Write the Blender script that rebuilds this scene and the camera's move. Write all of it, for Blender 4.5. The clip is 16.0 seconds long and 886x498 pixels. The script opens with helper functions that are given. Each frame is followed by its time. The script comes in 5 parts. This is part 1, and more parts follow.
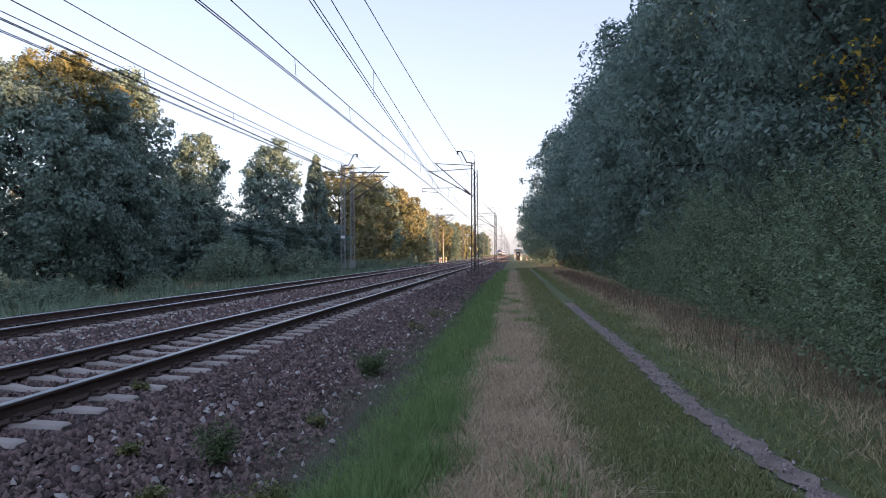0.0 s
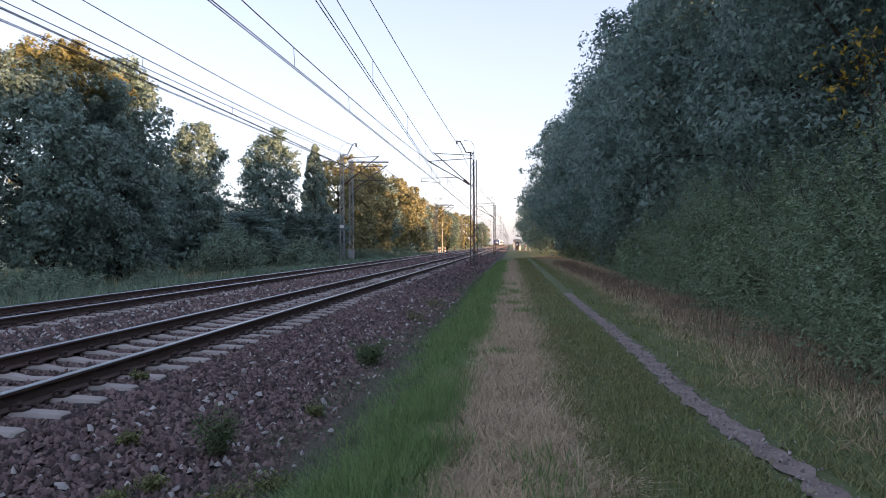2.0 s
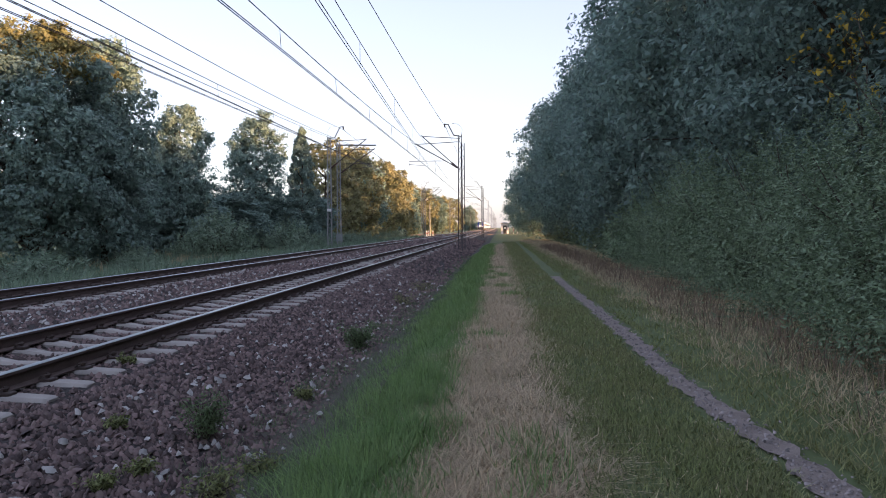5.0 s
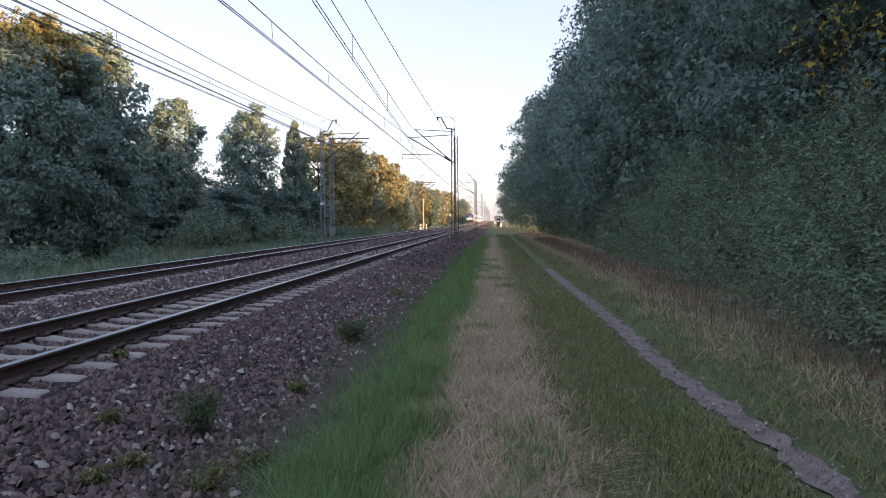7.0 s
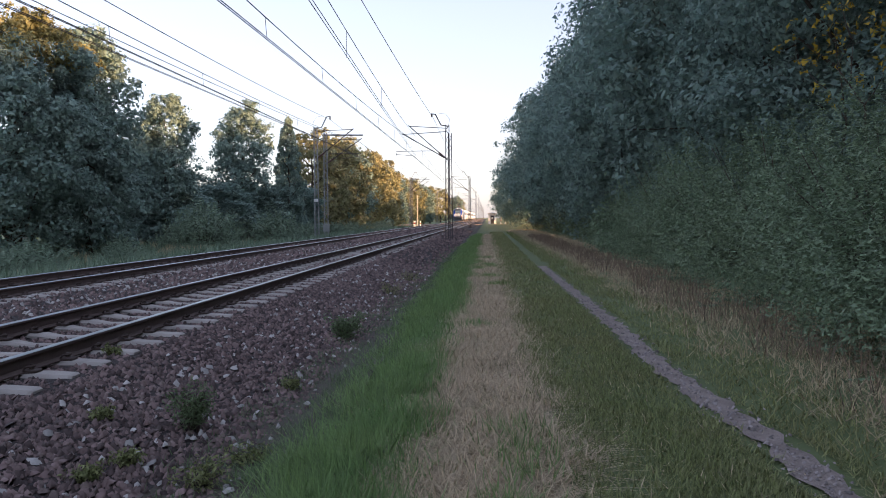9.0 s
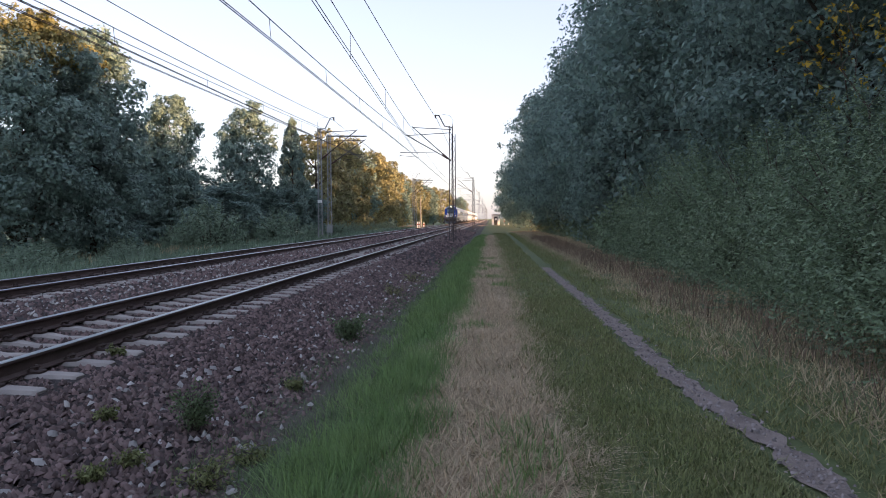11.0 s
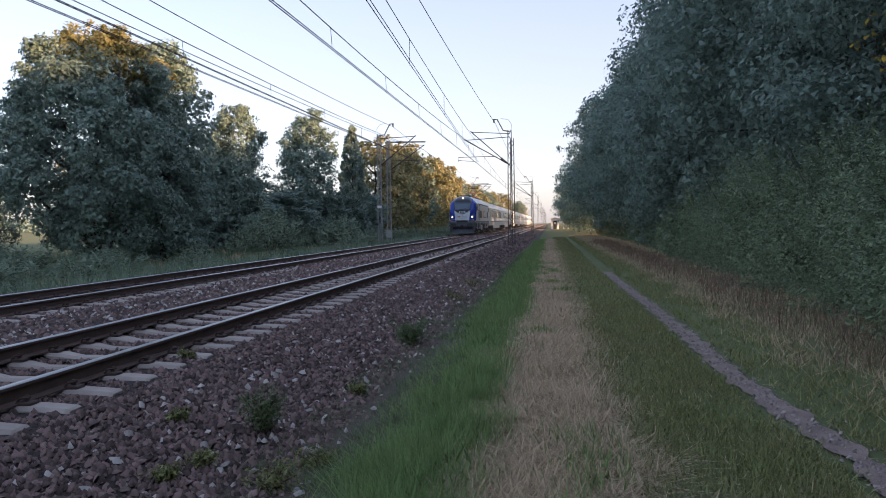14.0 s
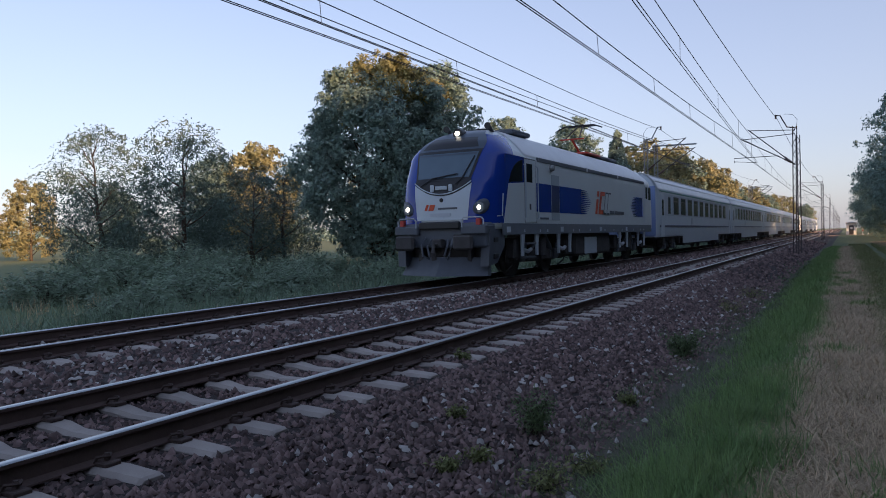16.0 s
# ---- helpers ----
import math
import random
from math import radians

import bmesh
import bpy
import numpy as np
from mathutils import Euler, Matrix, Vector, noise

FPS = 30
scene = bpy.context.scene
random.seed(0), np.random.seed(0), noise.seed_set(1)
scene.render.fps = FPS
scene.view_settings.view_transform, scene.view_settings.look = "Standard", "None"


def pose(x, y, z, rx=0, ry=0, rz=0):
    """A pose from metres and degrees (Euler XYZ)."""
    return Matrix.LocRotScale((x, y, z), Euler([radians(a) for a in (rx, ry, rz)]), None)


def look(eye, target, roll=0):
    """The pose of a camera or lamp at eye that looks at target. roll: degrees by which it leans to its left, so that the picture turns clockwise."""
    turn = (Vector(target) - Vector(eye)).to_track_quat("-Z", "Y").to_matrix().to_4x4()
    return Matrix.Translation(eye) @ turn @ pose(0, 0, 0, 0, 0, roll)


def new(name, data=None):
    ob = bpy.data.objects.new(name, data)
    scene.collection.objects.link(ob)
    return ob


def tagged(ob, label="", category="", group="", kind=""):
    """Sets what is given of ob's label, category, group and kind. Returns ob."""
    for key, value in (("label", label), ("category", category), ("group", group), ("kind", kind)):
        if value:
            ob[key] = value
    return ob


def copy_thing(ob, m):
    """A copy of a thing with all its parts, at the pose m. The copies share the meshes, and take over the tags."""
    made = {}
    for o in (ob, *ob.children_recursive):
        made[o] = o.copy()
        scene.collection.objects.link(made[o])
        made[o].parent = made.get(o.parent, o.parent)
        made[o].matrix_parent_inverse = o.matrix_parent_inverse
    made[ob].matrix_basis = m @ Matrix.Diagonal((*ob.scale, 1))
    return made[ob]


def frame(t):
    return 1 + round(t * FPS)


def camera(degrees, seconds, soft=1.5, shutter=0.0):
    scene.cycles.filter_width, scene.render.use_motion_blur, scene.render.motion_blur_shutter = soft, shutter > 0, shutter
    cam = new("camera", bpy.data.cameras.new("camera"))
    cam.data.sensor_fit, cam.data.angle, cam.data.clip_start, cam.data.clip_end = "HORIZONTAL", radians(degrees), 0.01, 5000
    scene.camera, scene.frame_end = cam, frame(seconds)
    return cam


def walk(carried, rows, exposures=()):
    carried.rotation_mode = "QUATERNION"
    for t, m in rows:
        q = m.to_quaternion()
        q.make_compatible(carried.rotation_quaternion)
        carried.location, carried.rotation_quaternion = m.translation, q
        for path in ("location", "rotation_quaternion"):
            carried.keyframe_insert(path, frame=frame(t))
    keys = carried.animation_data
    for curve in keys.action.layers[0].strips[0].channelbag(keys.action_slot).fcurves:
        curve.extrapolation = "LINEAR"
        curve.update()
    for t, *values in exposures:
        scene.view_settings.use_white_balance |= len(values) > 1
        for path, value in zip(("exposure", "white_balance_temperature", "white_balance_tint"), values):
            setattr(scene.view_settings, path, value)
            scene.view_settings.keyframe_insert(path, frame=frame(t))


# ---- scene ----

cam = camera(62.5, 16.0, soft=0.95)
EYE = 1.6
ROWS = [
    (0.0, 0.000, 0.000, 0.000, 5.49, 0.42, 0.39),
    (0.5, -0.004, 0.004, 0.000, 5.47, 0.26, 0.32),
    (1.0, -0.002, 0.009, -0.003, 5.43, 0.03, 0.29),
    (1.5, 0.001, 0.005, -0.001, 5.44, -0.24, 0.29),
    (2.0, 0.003, -0.005, 0.007, 5.41, -0.38, 0.25),
    (2.5, 0.005, -0.004, 0.008, 5.37, -0.50, 0.24),
    (3.0, 0.008, -0.002, 0.004, 5.27, -0.73, 0.24),
    (3.5, 0.004, 0.001, 0.000, 5.11, -1.02, 0.22),
    (4.0, 0.000, 0.001, -0.000, 4.84, -1.31, 0.25),
    (6.5, -0.005, 0.007, -0.003, 4.08, -2.04, 0.47),
    (7.0, 0.001, 0.006, -0.006, 3.94, -2.20, 0.50),
    (7.5, -0.005, 0.004, -0.006, 3.87, -2.28, 0.44),
    (8.0, -0.001, -0.002, -0.002, 3.82, -2.32, 0.44),
    (8.5, 0.002, 0.006, -0.008, 3.66, -2.41, 0.45),
    (9.0, -0.001, 0.009, -0.006, 3.47, -2.45, 0.40),
    (11.5, 0.002, -0.001, 0.002, 3.87, -2.30, 0.35),
    (12.0, -0.001, -0.001, 0.002, 4.11, -2.20, 0.50),
    (12.5, -0.004, -0.001, 0.004, 4.54, -2.08, 0.62),
    (13.0, -0.010, -0.003, 0.003, 5.00, -2.05, 0.65),
    (13.5, -0.016, -0.001, 0.006, 5.81, -2.01, 0.67),
    (14.0, -0.031, 0.003, 0.002, 8.32, -1.96, 0.75),
    (14.5, -0.043, -0.004, 0.006, 10.87, -1.86, 0.85),
    (15.0, -0.051, -0.011, 0.005, 13.99, -1.74, 0.91),
    (15.5, -0.060, -0.034, 0.007, 19.21, -1.54, 1.01),
    (15.8, -0.063, -0.055, 0.008, 24.19, -1.26, 1.12),
    (16.0, -0.063, -0.070, 0.008, 28.81, -1.01, 1.24),
]
walk(cam, [(t, pose(x, y, EYE + z, 90 + p, r, w)) for t, x, y, z, w, p, r in ROWS],
     exposures=[(0.0, 1.54, 5900, 21), (2.0, 1.56, 5980, 21), (4.0, 1.6, 6050, 21), (8.0, 1.6, 6120, 20), (13.0, 1.5, 6080, 20), (14.5, 1.35, 5980, 20), (15.3, 1.13, 5850, 19), (16.0, 0.85, 5620, 19)])


# ---- light ----
SUN_EL, SUN_AZ = 10.5, 112.0        # azimuth clockwise from the track's direction (+y)
world = bpy.data.worlds.new("world")
scene.world = world
world.use_nodes = True
wn = world.node_tree
sky = wn.nodes.new("ShaderNodeTexSky")
sky.sky_type, sky.sun_disc = "NISHITA", False
sky.sun_elevation, sky.sun_rotation = radians(SUN_EL), radians(SUN_AZ)
sky.air_density, sky.dust_density, sky.ozone_density = 1.0, 1.2, 1.6
wn.nodes["Background"].inputs["Strength"].default_value = 0.15
pale = wn.nodes.new("ShaderNodeHueSaturation")        # thin evening haze pales and evens the sky
pale.inputs["Saturation"].default_value = 0.66
haze = wn.nodes.new("ShaderNodeMix")
haze.data_type = "RGBA"
haze.inputs["Factor"].default_value = 0.5
band = wn.nodes.new("ShaderNodeValToRGB")             # rosy at the horizon, pale blue overhead
band.color_ramp.elements[0].color, band.color_ramp.elements[1].color = (2.35, 2.12, 2.0, 1), (1.36, 1.62, 2.05, 1)
band.color_ramp.elements[0].position, band.color_ramp.elements[1].position = 0.02, 0.45
where, axes = wn.nodes.new("ShaderNodeTexCoord"), wn.nodes.new("ShaderNodeSeparateXYZ")
wn.links.new(where.outputs["Generated"], axes.inputs[0])
wn.links.new(axes.outputs["Z"], band.inputs["Fac"])
wn.links.new(band.outputs["Color"], haze.inputs["B"])
wn.links.new(sky.outputs["Color"], pale.inputs["Color"])
wn.links.new(pale.outputs["Color"], haze.inputs["A"])
wn.links.new(haze.outputs["Result"], wn.nodes["Background"].inputs["Color"])
sun = new("sun", bpy.data.lights.new("sun", "SUN"))
sun.data.energy, sun.data.angle, sun.data.color = 5.0, radians(0.6), (1.0, 0.58, 0.24)
_to = Vector((math.sin(radians(SUN_AZ)) * math.cos(radians(SUN_EL)), math.cos(radians(SUN_AZ)) * math.cos(radians(SUN_EL)), math.sin(radians(SUN_EL))))
sun.matrix_world = look(_to * 60, (0, 0, 0))


# ---- materials ----
def mat(name, color, rough=0.8, metal=0.0, vary=0.25, scale=3.0, fine=40.0, bump=0.2, random_by="", spread=0.0, color2=None, trans=0.0, dist=0.02):
    """A node material: two scales of colour noise, fine relief, and a spread of tone by object or by island."""
    m = bpy.data.materials.new(name)
    m.use_nodes = True
    nt = m.node_tree
    bs = nt.nodes["Principled BSDF"]
    bs.inputs["Roughness"].default_value, bs.inputs["Metallic"].default_value = rough, metal
    tc = nt.nodes.new("ShaderNodeTexCoord")
    n1, n2 = nt.nodes.new("ShaderNodeTexNoise"), nt.nodes.new("ShaderNodeTexNoise")
    for n, s in ((n1, scale), (n2, fine)):
        n.inputs["Scale"].default_value, n.inputs["Detail"].default_value = s, 4.0
        nt.links.new(tc.outputs["Object"], n.inputs["Vector"])
    mix = nt.nodes.new("ShaderNodeMix")
    mix.data_type = "RGBA"
    c2 = color2 or tuple(c * (1 - vary) for c in color)
    c1 = color if color2 else tuple(min(1, c * (1 + vary)) for c in color)
    mix.inputs["A"].default_value, mix.inputs["B"].default_value = (*c1, 1), (*c2, 1)
    ad = nt.nodes.new("ShaderNodeMath")
    ad.operation = "MULTIPLY_ADD"
    nt.links.new(n2.outputs["Fac"], ad.inputs[0])
    ad.inputs[1].default_value = 0.5
    mr = nt.nodes.new("ShaderNodeMapRange")
    mr.inputs["From Min"].default_value, mr.inputs["From Max"].default_value = 0.3, 0.7
    nt.links.new(n1.outputs["Fac"], mr.inputs["Value"])
    mul = nt.nodes.new("ShaderNodeMath")
    mul.operation = "MULTIPLY"
    mul.inputs[1].default_value = 0.5
    nt.links.new(mr.outputs["Result"], mul.inputs[0])
    nt.links.new(mul.outputs[0], ad.inputs[2])
    nt.links.new(ad.outputs[0], mix.inputs["Factor"])
    out = mix.outputs["Result"]
    if random_by:
        if random_by == "island":
            rnd = nt.nodes.new("ShaderNodeNewGeometry").outputs["Random Per Island"]
        else:
            rnd = nt.nodes.new("ShaderNodeObjectInfo").outputs["Random"]
        hs = nt.nodes.new("ShaderNodeHueSaturation")
        r2 = nt.nodes.new("ShaderNodeMapRange")
        r2.inputs["To Min"].default_value, r2.inputs["To Max"].default_value = 1 - spread, 1 + spread
        nt.links.new(rnd, r2.inputs["Value"])
        nt.links.new(r2.outputs["Result"], hs.inputs["Value"])
        nt.links.new(out, hs.inputs["Color"])
        out = hs.outputs["Color"]
    nt.links.new(out, bs.inputs["Base Color"])
    if bump:
        b = nt.nodes.new("ShaderNodeBump")
        b.inputs["Strength"].default_value, b.inputs["Distance"].default_value = bump, dist
        nt.links.new(n2.outputs["Fac"], b.inputs["Height"])
        nt.links.new(b.outputs["Normal"], bs.inputs["Normal"])
    if trans:
        tr = nt.nodes.new("ShaderNodeBsdfTranslucent")
        nt.links.new(out, tr.inputs["Color"])
        ms = nt.nodes.new("ShaderNodeMixShader")
        ms.inputs[0].default_value = trans
        nt.links.new(bs.outputs[0], ms.inputs[1])
        nt.links.new(tr.outputs[0], ms.inputs[2])
        nt.links.new(ms.outputs[0], nt.nodes["Material Output"].inputs["Surface"])
    return m


def glow(name, color, strength):
    m = bpy.data.materials.new(name)
    m.use_nodes = True
    b = m.node_tree.nodes["Principled BSDF"]
    b.inputs["Base Color"].default_value = (*color, 1)
    b.inputs["Emission Color"].default_value = (*color, 1)
    b.inputs["Emission Strength"].default_value = strength
    return m


M_FIELD = mat("meadow_soil", (0.135, 0.155, 0.06), 0.95, vary=0.35, scale=0.15, fine=8, color2=(0.085, 0.115, 0.042), bump=0.5)
# sheet under the loose stones, about a third of their tone
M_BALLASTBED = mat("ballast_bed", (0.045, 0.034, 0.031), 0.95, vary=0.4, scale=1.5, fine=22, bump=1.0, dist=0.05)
M_STONE = mat("ballast_stone", (0.155, 0.105, 0.095), 0.9, vary=0.35, scale=9, fine=60, random_by="island", spread=0.7)
M_STONE1 = mat("loose_stone", (0.165, 0.12, 0.105), 0.9, vary=0.35, scale=9, fine=60, random_by="object", spread=0.55)
M_PALESTONE = mat("pale_stone", (0.42, 0.39, 0.36), 0.9, vary=0.2, scale=12, fine=60, random_by="island", spread=0.3)
M_SLEEPER = mat("sleeper_concrete", (0.37, 0.325, 0.29), 0.9, vary=0.22, scale=4, fine=70, random_by="object", spread=0.15)
M_RUST = mat("rusty_rail_web", (0.10, 0.064, 0.053), 0.8, metal=0.0, vary=0.3, scale=6, fine=50)
M_RAILTOP = mat("worn_rail_head", (0.42, 0.44, 0.45), 0.3, metal=1.0, vary=0.08, scale=3, fine=80, bump=0.03)
M_CLIP = mat("rail_clip_steel", (0.075, 0.05, 0.042), 0.75, vary=0.3, scale=20, fine=80)
M_STEEL = mat("galvanised_steel", (0.30, 0.31, 0.31), 0.55, metal=0.5, vary=0.2, scale=3, fine=30)
M_RUSTSTEEL = mat("mast_steel", (0.10, 0.088, 0.086), 0.75, metal=0.2, vary=0.3, scale=2, fine=30)
M_WIRE = mat("copper_wire", (0.05, 0.045, 0.045), 0.6, metal=0.4, vary=0.1, bump=0)
M_INSUL = mat("brown_insulator", (0.09, 0.045, 0.03), 0.35, vary=0.1)
M_BARK = mat("oak_bark", (0.075, 0.058, 0.045), 0.95, vary=0.4, scale=3, fine=18, bump=0.8, dist=0.05)
M_PATH = mat("trodden_path", (0.26, 0.205, 0.18), 0.95, vary=0.4, scale=5, fine=45, bump=1.0)
M_PATHSTONE = mat("path_stone", (0.25, 0.21, 0.20), 0.9, vary=0.25, scale=12, fine=60, random_by="island", spread=0.5)
M_HAYBED = mat("hay_litter", (0.30, 0.215, 0.13), 0.95, vary=0.3, scale=1.2, fine=26, bump=0.8, color2=(0.15, 0.12, 0.06))
M_SOIL = mat("ditch_soil", (0.085, 0.062, 0.05), 0.95, vary=0.4, scale=2.0, fine=25, bump=0.7, color2=(0.06, 0.06, 0.038))


def leaf_mat(name, c, c2, spread=0.35, trans=0.3):
    return mat(name, c, 0.65, vary=0.3, scale=0.45, fine=3.0, bump=0, random_by="island", spread=spread, color2=c2, trans=trans)


M_OAK = leaf_mat("oak_leaves", (0.215, 0.295, 0.25), (0.175, 0.255, 0.225), trans=0.4)
# the low sun's gold on the far trees is put into this leaf colour
M_GOLD = leaf_mat("sun_gold_leaves", (0.31, 0.27, 0.135), (0.23, 0.25, 0.135), trans=0.4)
# yellowing leaves, with the evening sun on the treetop mixed into the colour
M_TURNING = leaf_mat("turning_sunlit_oak_leaves", (0.30, 0.25, 0.09), (0.22, 0.23, 0.10), trans=0.35)
M_WILLOW = leaf_mat("willow_leaves", (0.11, 0.16, 0.13), (0.09, 0.135, 0.115))
M_SHRUB = leaf_mat("shrub_leaves", (0.23, 0.30, 0.21), (0.19, 0.26, 0.175))
# strong yellow that paints sunlight shining through the wood's leaves
M_SUNLEAF = leaf_mat("backlit_leaf_yellow", (0.62, 0.42, 0.05), (0.45, 0.33, 0.06), trans=0.5)
M_MEADOW = leaf_mat("meadow_grass", (0.18, 0.25, 0.17), (0.16, 0.22, 0.14))
M_BUSH = leaf_mat("bush_leaves", (0.175, 0.25, 0.15), (0.18, 0.23, 0.135), spread=0.45)
M_GRASS = mat("green_grass", (0.17, 0.29, 0.10), 0.7, vary=0.3, scale=0.8, fine=4, bump=0, random_by="island", spread=0.4, color2=(0.21, 0.28, 0.10), trans=0.3)
M_LAWN = mat("short_grass", (0.20, 0.25, 0.095), 0.8, vary=0.3, scale=0.6, fine=4, bump=0, random_by="island", spread=0.4, color2=(0.25, 0.23, 0.105), trans=0.25)
M_HAY = mat("dry_cut_grass", (0.62, 0.49, 0.34), 0.85, vary=0.25, scale=0.8, fine=5, bump=0, random_by="island", spread=0.35, color2=(0.50, 0.39, 0.25), trans=0.2)
M_DRY = mat("dry_verge_grass", (0.54, 0.42, 0.28), 0.85, vary=0.3, scale=0.5, fine=4, bump=0, random_by="island", spread=0.4, color2=(0.38, 0.31, 0.18), trans=0.25)
M_STALK = mat("dead_stalks", (0.24, 0.165, 0.115), 0.9, vary=0.3, scale=0.6, fine=5, bump=0, random_by="island", spread=0.45, color2=(0.16, 0.115, 0.085))
M_WEED = mat("ditch_weeds", (0.13, 0.18, 0.085), 0.8, vary=0.3, scale=0.7, fine=4, bump=0, random_by="island", spread=0.4, trans=0.25)
M_WHITE = mat("white_paint", (0.75, 0.75, 0.74), 0.6, vary=0.06, scale=2, fine=20, bump=0.05)
M_DARK = mat("dark_paint", (0.03, 0.03, 0.035), 0.6, vary=0.2)
M_RED = mat("red_paint", (0.5, 0.06, 0.04), 0.5, vary=0.1)
M_CONC = mat("weathered_concrete", (0.42, 0.40, 0.36), 0.9, vary=0.2, scale=3, fine=40)


# ---- mesh helpers ----
class Shape:
    """Collects vertices and faces for one mesh."""

    def __init__(self):
        self.v, self.f = [], []

    def add(self, v, f):
        o = len(self.v)
        self.v += [tuple(p) for p in v]
        self.f += [tuple(i + o for i in q) for q in f]
        return self

    def box(self, x0, x1, y0, y1, z0, z1, b=0.0):
        if b <= 0:
            v = [(x, y, z) for z in (z0, z1) for y in (y0, y1) for x in (x0, x1)]
            return self.add(v, [(0, 2, 3, 1), (4, 5, 7, 6), (0, 1, 5, 4), (2, 6, 7, 3), (0, 4, 6, 2), (1, 3, 7, 5)])
        rings = []
        for z, i in ((z0, b), (z0 + b, 0), (z1 - b, 0), (z1, b)):
            c = b
            X0, X1, Y0, Y1 = x0 + i, x1 - i, y0 + i, y1 - i
            c = b if i == 0 else b * 0.5
            rings.append([(X0 + c, Y0, z), (X1 - c, Y0, z), (X1, Y0 + c, z), (X1, Y1 - c, z), (X1 - c, Y1, z), (X0 + c, Y1, z), (X0, Y1 - c, z), (X0, Y0 + c, z)])
        return self.loft(rings, True)

    def loft(self, rings, caps=True):
        n = len(rings[0])
        v = [p for r in rings for p in r]
        f = [(k * n + i, k * n + (i + 1) % n, (k + 1) * n + (i + 1) % n, (k + 1) * n + i) for k in range(len(rings) - 1) for i in range(n)]
        if caps:
            f += [tuple(range(n))[::-1], tuple((len(rings) - 1) * n + i for i in range(n))]
        return self.add(v, f)

    def tube(self, pts, radii, n=8, caps=True):
        pts = [Vector(p) for p in pts]
        if not hasattr(radii, "__len__"):
            radii = [radii] * len(pts)
        rings = []
        for i, p in enumerate(pts):
            d = (pts[min(i + 1, len(pts) - 1)] - pts[max(i - 1, 0)]).normalized()
            a = d.cross(Vector((0, 0, 1)) if abs(d.z) < 0.9 else Vector((1, 0, 0))).normalized()
            b = d.cross(a)
            rings.append([tuple(p + (a * math.cos(2 * math.pi * k / n) + b * math.sin(2 * math.pi * k / n)) * radii[i]) for k in range(n)])
        return self.loft(rings, caps)

    def bar(self, p, q, w=0.05, n=4):
        return self.tube([p, q], w / 2 * (1.41 if n == 4 else 1), n)

    def grid(self, rows):
        n = len(rows[0])
        v = [p for r in rows for p in r]
        return self.add(v, [(k * n + i, k * n + i + 1, (k + 1) * n + i + 1, (k + 1) * n + i) for k in range(len(rows) - 1) for i in range(n - 1)])

    def mesh(self, name, material, smooth=False):
        me = bpy.data.meshes.new(name)
        me.from_pydata(self.v, [], self.f)
        me.materials.append(material)
        if smooth:
            me.polygons.foreach_set("use_smooth", [True] * len(me.polygons))
        return me


def raw_mesh(name, v, f, material, smooth=False):
    """A mesh from numpy arrays of vertices (n, 3) and faces (m, k)."""
    me = bpy.data.meshes.new(name)
    k = f.shape[1]
    me.vertices.add(len(v))
    me.vertices.foreach_set("co", v.astype(np.float32).ravel())
    me.loops.add(f.size)
    me.loops.foreach_set("vertex_index", f.astype(np.int32).ravel())
    me.polygons.add(len(f))
    me.polygons.foreach_set("loop_start", np.arange(0, f.size, k, dtype=np.int32))
    if smooth:
        me.polygons.foreach_set("use_smooth", np.ones(len(f), dtype=bool))
    me.update(calc_edges=True)
    me.materials.append(material)
    return me


def part(name, shape, material, parent=None, label="", smooth=False):
    ob = new(name, shape.mesh(name, material, smooth) if isinstance(shape, Shape) else shape)
    if parent is not None:
        ob.parent = parent
    if label:
        tagged(ob, label)
    return ob


def thing(name, label, category, m=None, group="", kind=""):
    ob = new(name)
    ob.empty_display_size = 0.2
    if m is not None:
        ob.matrix_basis = m
    return tagged(ob, label, category, group, kind)


# ---- ground ----
RAIL_N, RAIL_F = 0.33, 0.37          # rail head heights, near and far track
X_N, X_F = -5.18, -9.55              # track centres
PH_N, PH_F = 0.225, 0.25              # where the sleepers fall along each track


def ground_z(x, y=0.0):
    """Cross-section of the land: path level 0, ditch, ballast bank, low meadow beyond."""
    pts = [(-400, -0.5), (-60, -0.6), (-14.5, -0.6), (-12.8, -0.35), (-11.3, 0.08), (-10.8, 0.15), (-10.12, 0.145), (-10.05, 0.12), (-8.8, 0.12), (-8.72, 0.145), (-6.4, 0.14), (-5.78, 0.115), (-5.68, 0.075), (-4.42, 0.075), (-4.32, 0.105), (-3.80, 0.108), (-3.45, 0.06), (-2.15, -0.22), (-1.8, -0.27), (-1.45, -0.16), (-0.9, 0.0), (3.6, 0.0), (6, 0.06), (12, 0.15), (400, 0.2)]
    pts = [(a - 0.13 if -14 < a < -2 else a, b) for a, b in pts]
    return float(np.interp(x, [p[0] for p in pts], [p[1] for p in pts]))


def strip(name, xs, ys, lift, material, label, category, wobble=0.0, seed=0, fine=0.0, bend=None):
    rows = []
    for y in ys:
        row = []
        for i, x in enumerate(xs):
            e = wobble * noise.noise((i * 7.3 + seed, y * 0.45, seed)) if i in (0, len(xs) - 1) else 0
            e += fine * noise.noise((i * 3.1, y * 3.4, seed + 5.0)) if i in (0, len(xs) - 1) else 0
            z = ground_z(x) + lift + 0.008 * noise.noise((x * 1.3, y * 1.3, 3.0))
            row.append((x + e + (bend(y) if bend else 0), y, z))
        rows.append(row)
    return tagged(part(name, Shape().grid(rows), material, smooth=True), label, category, kind="structure")


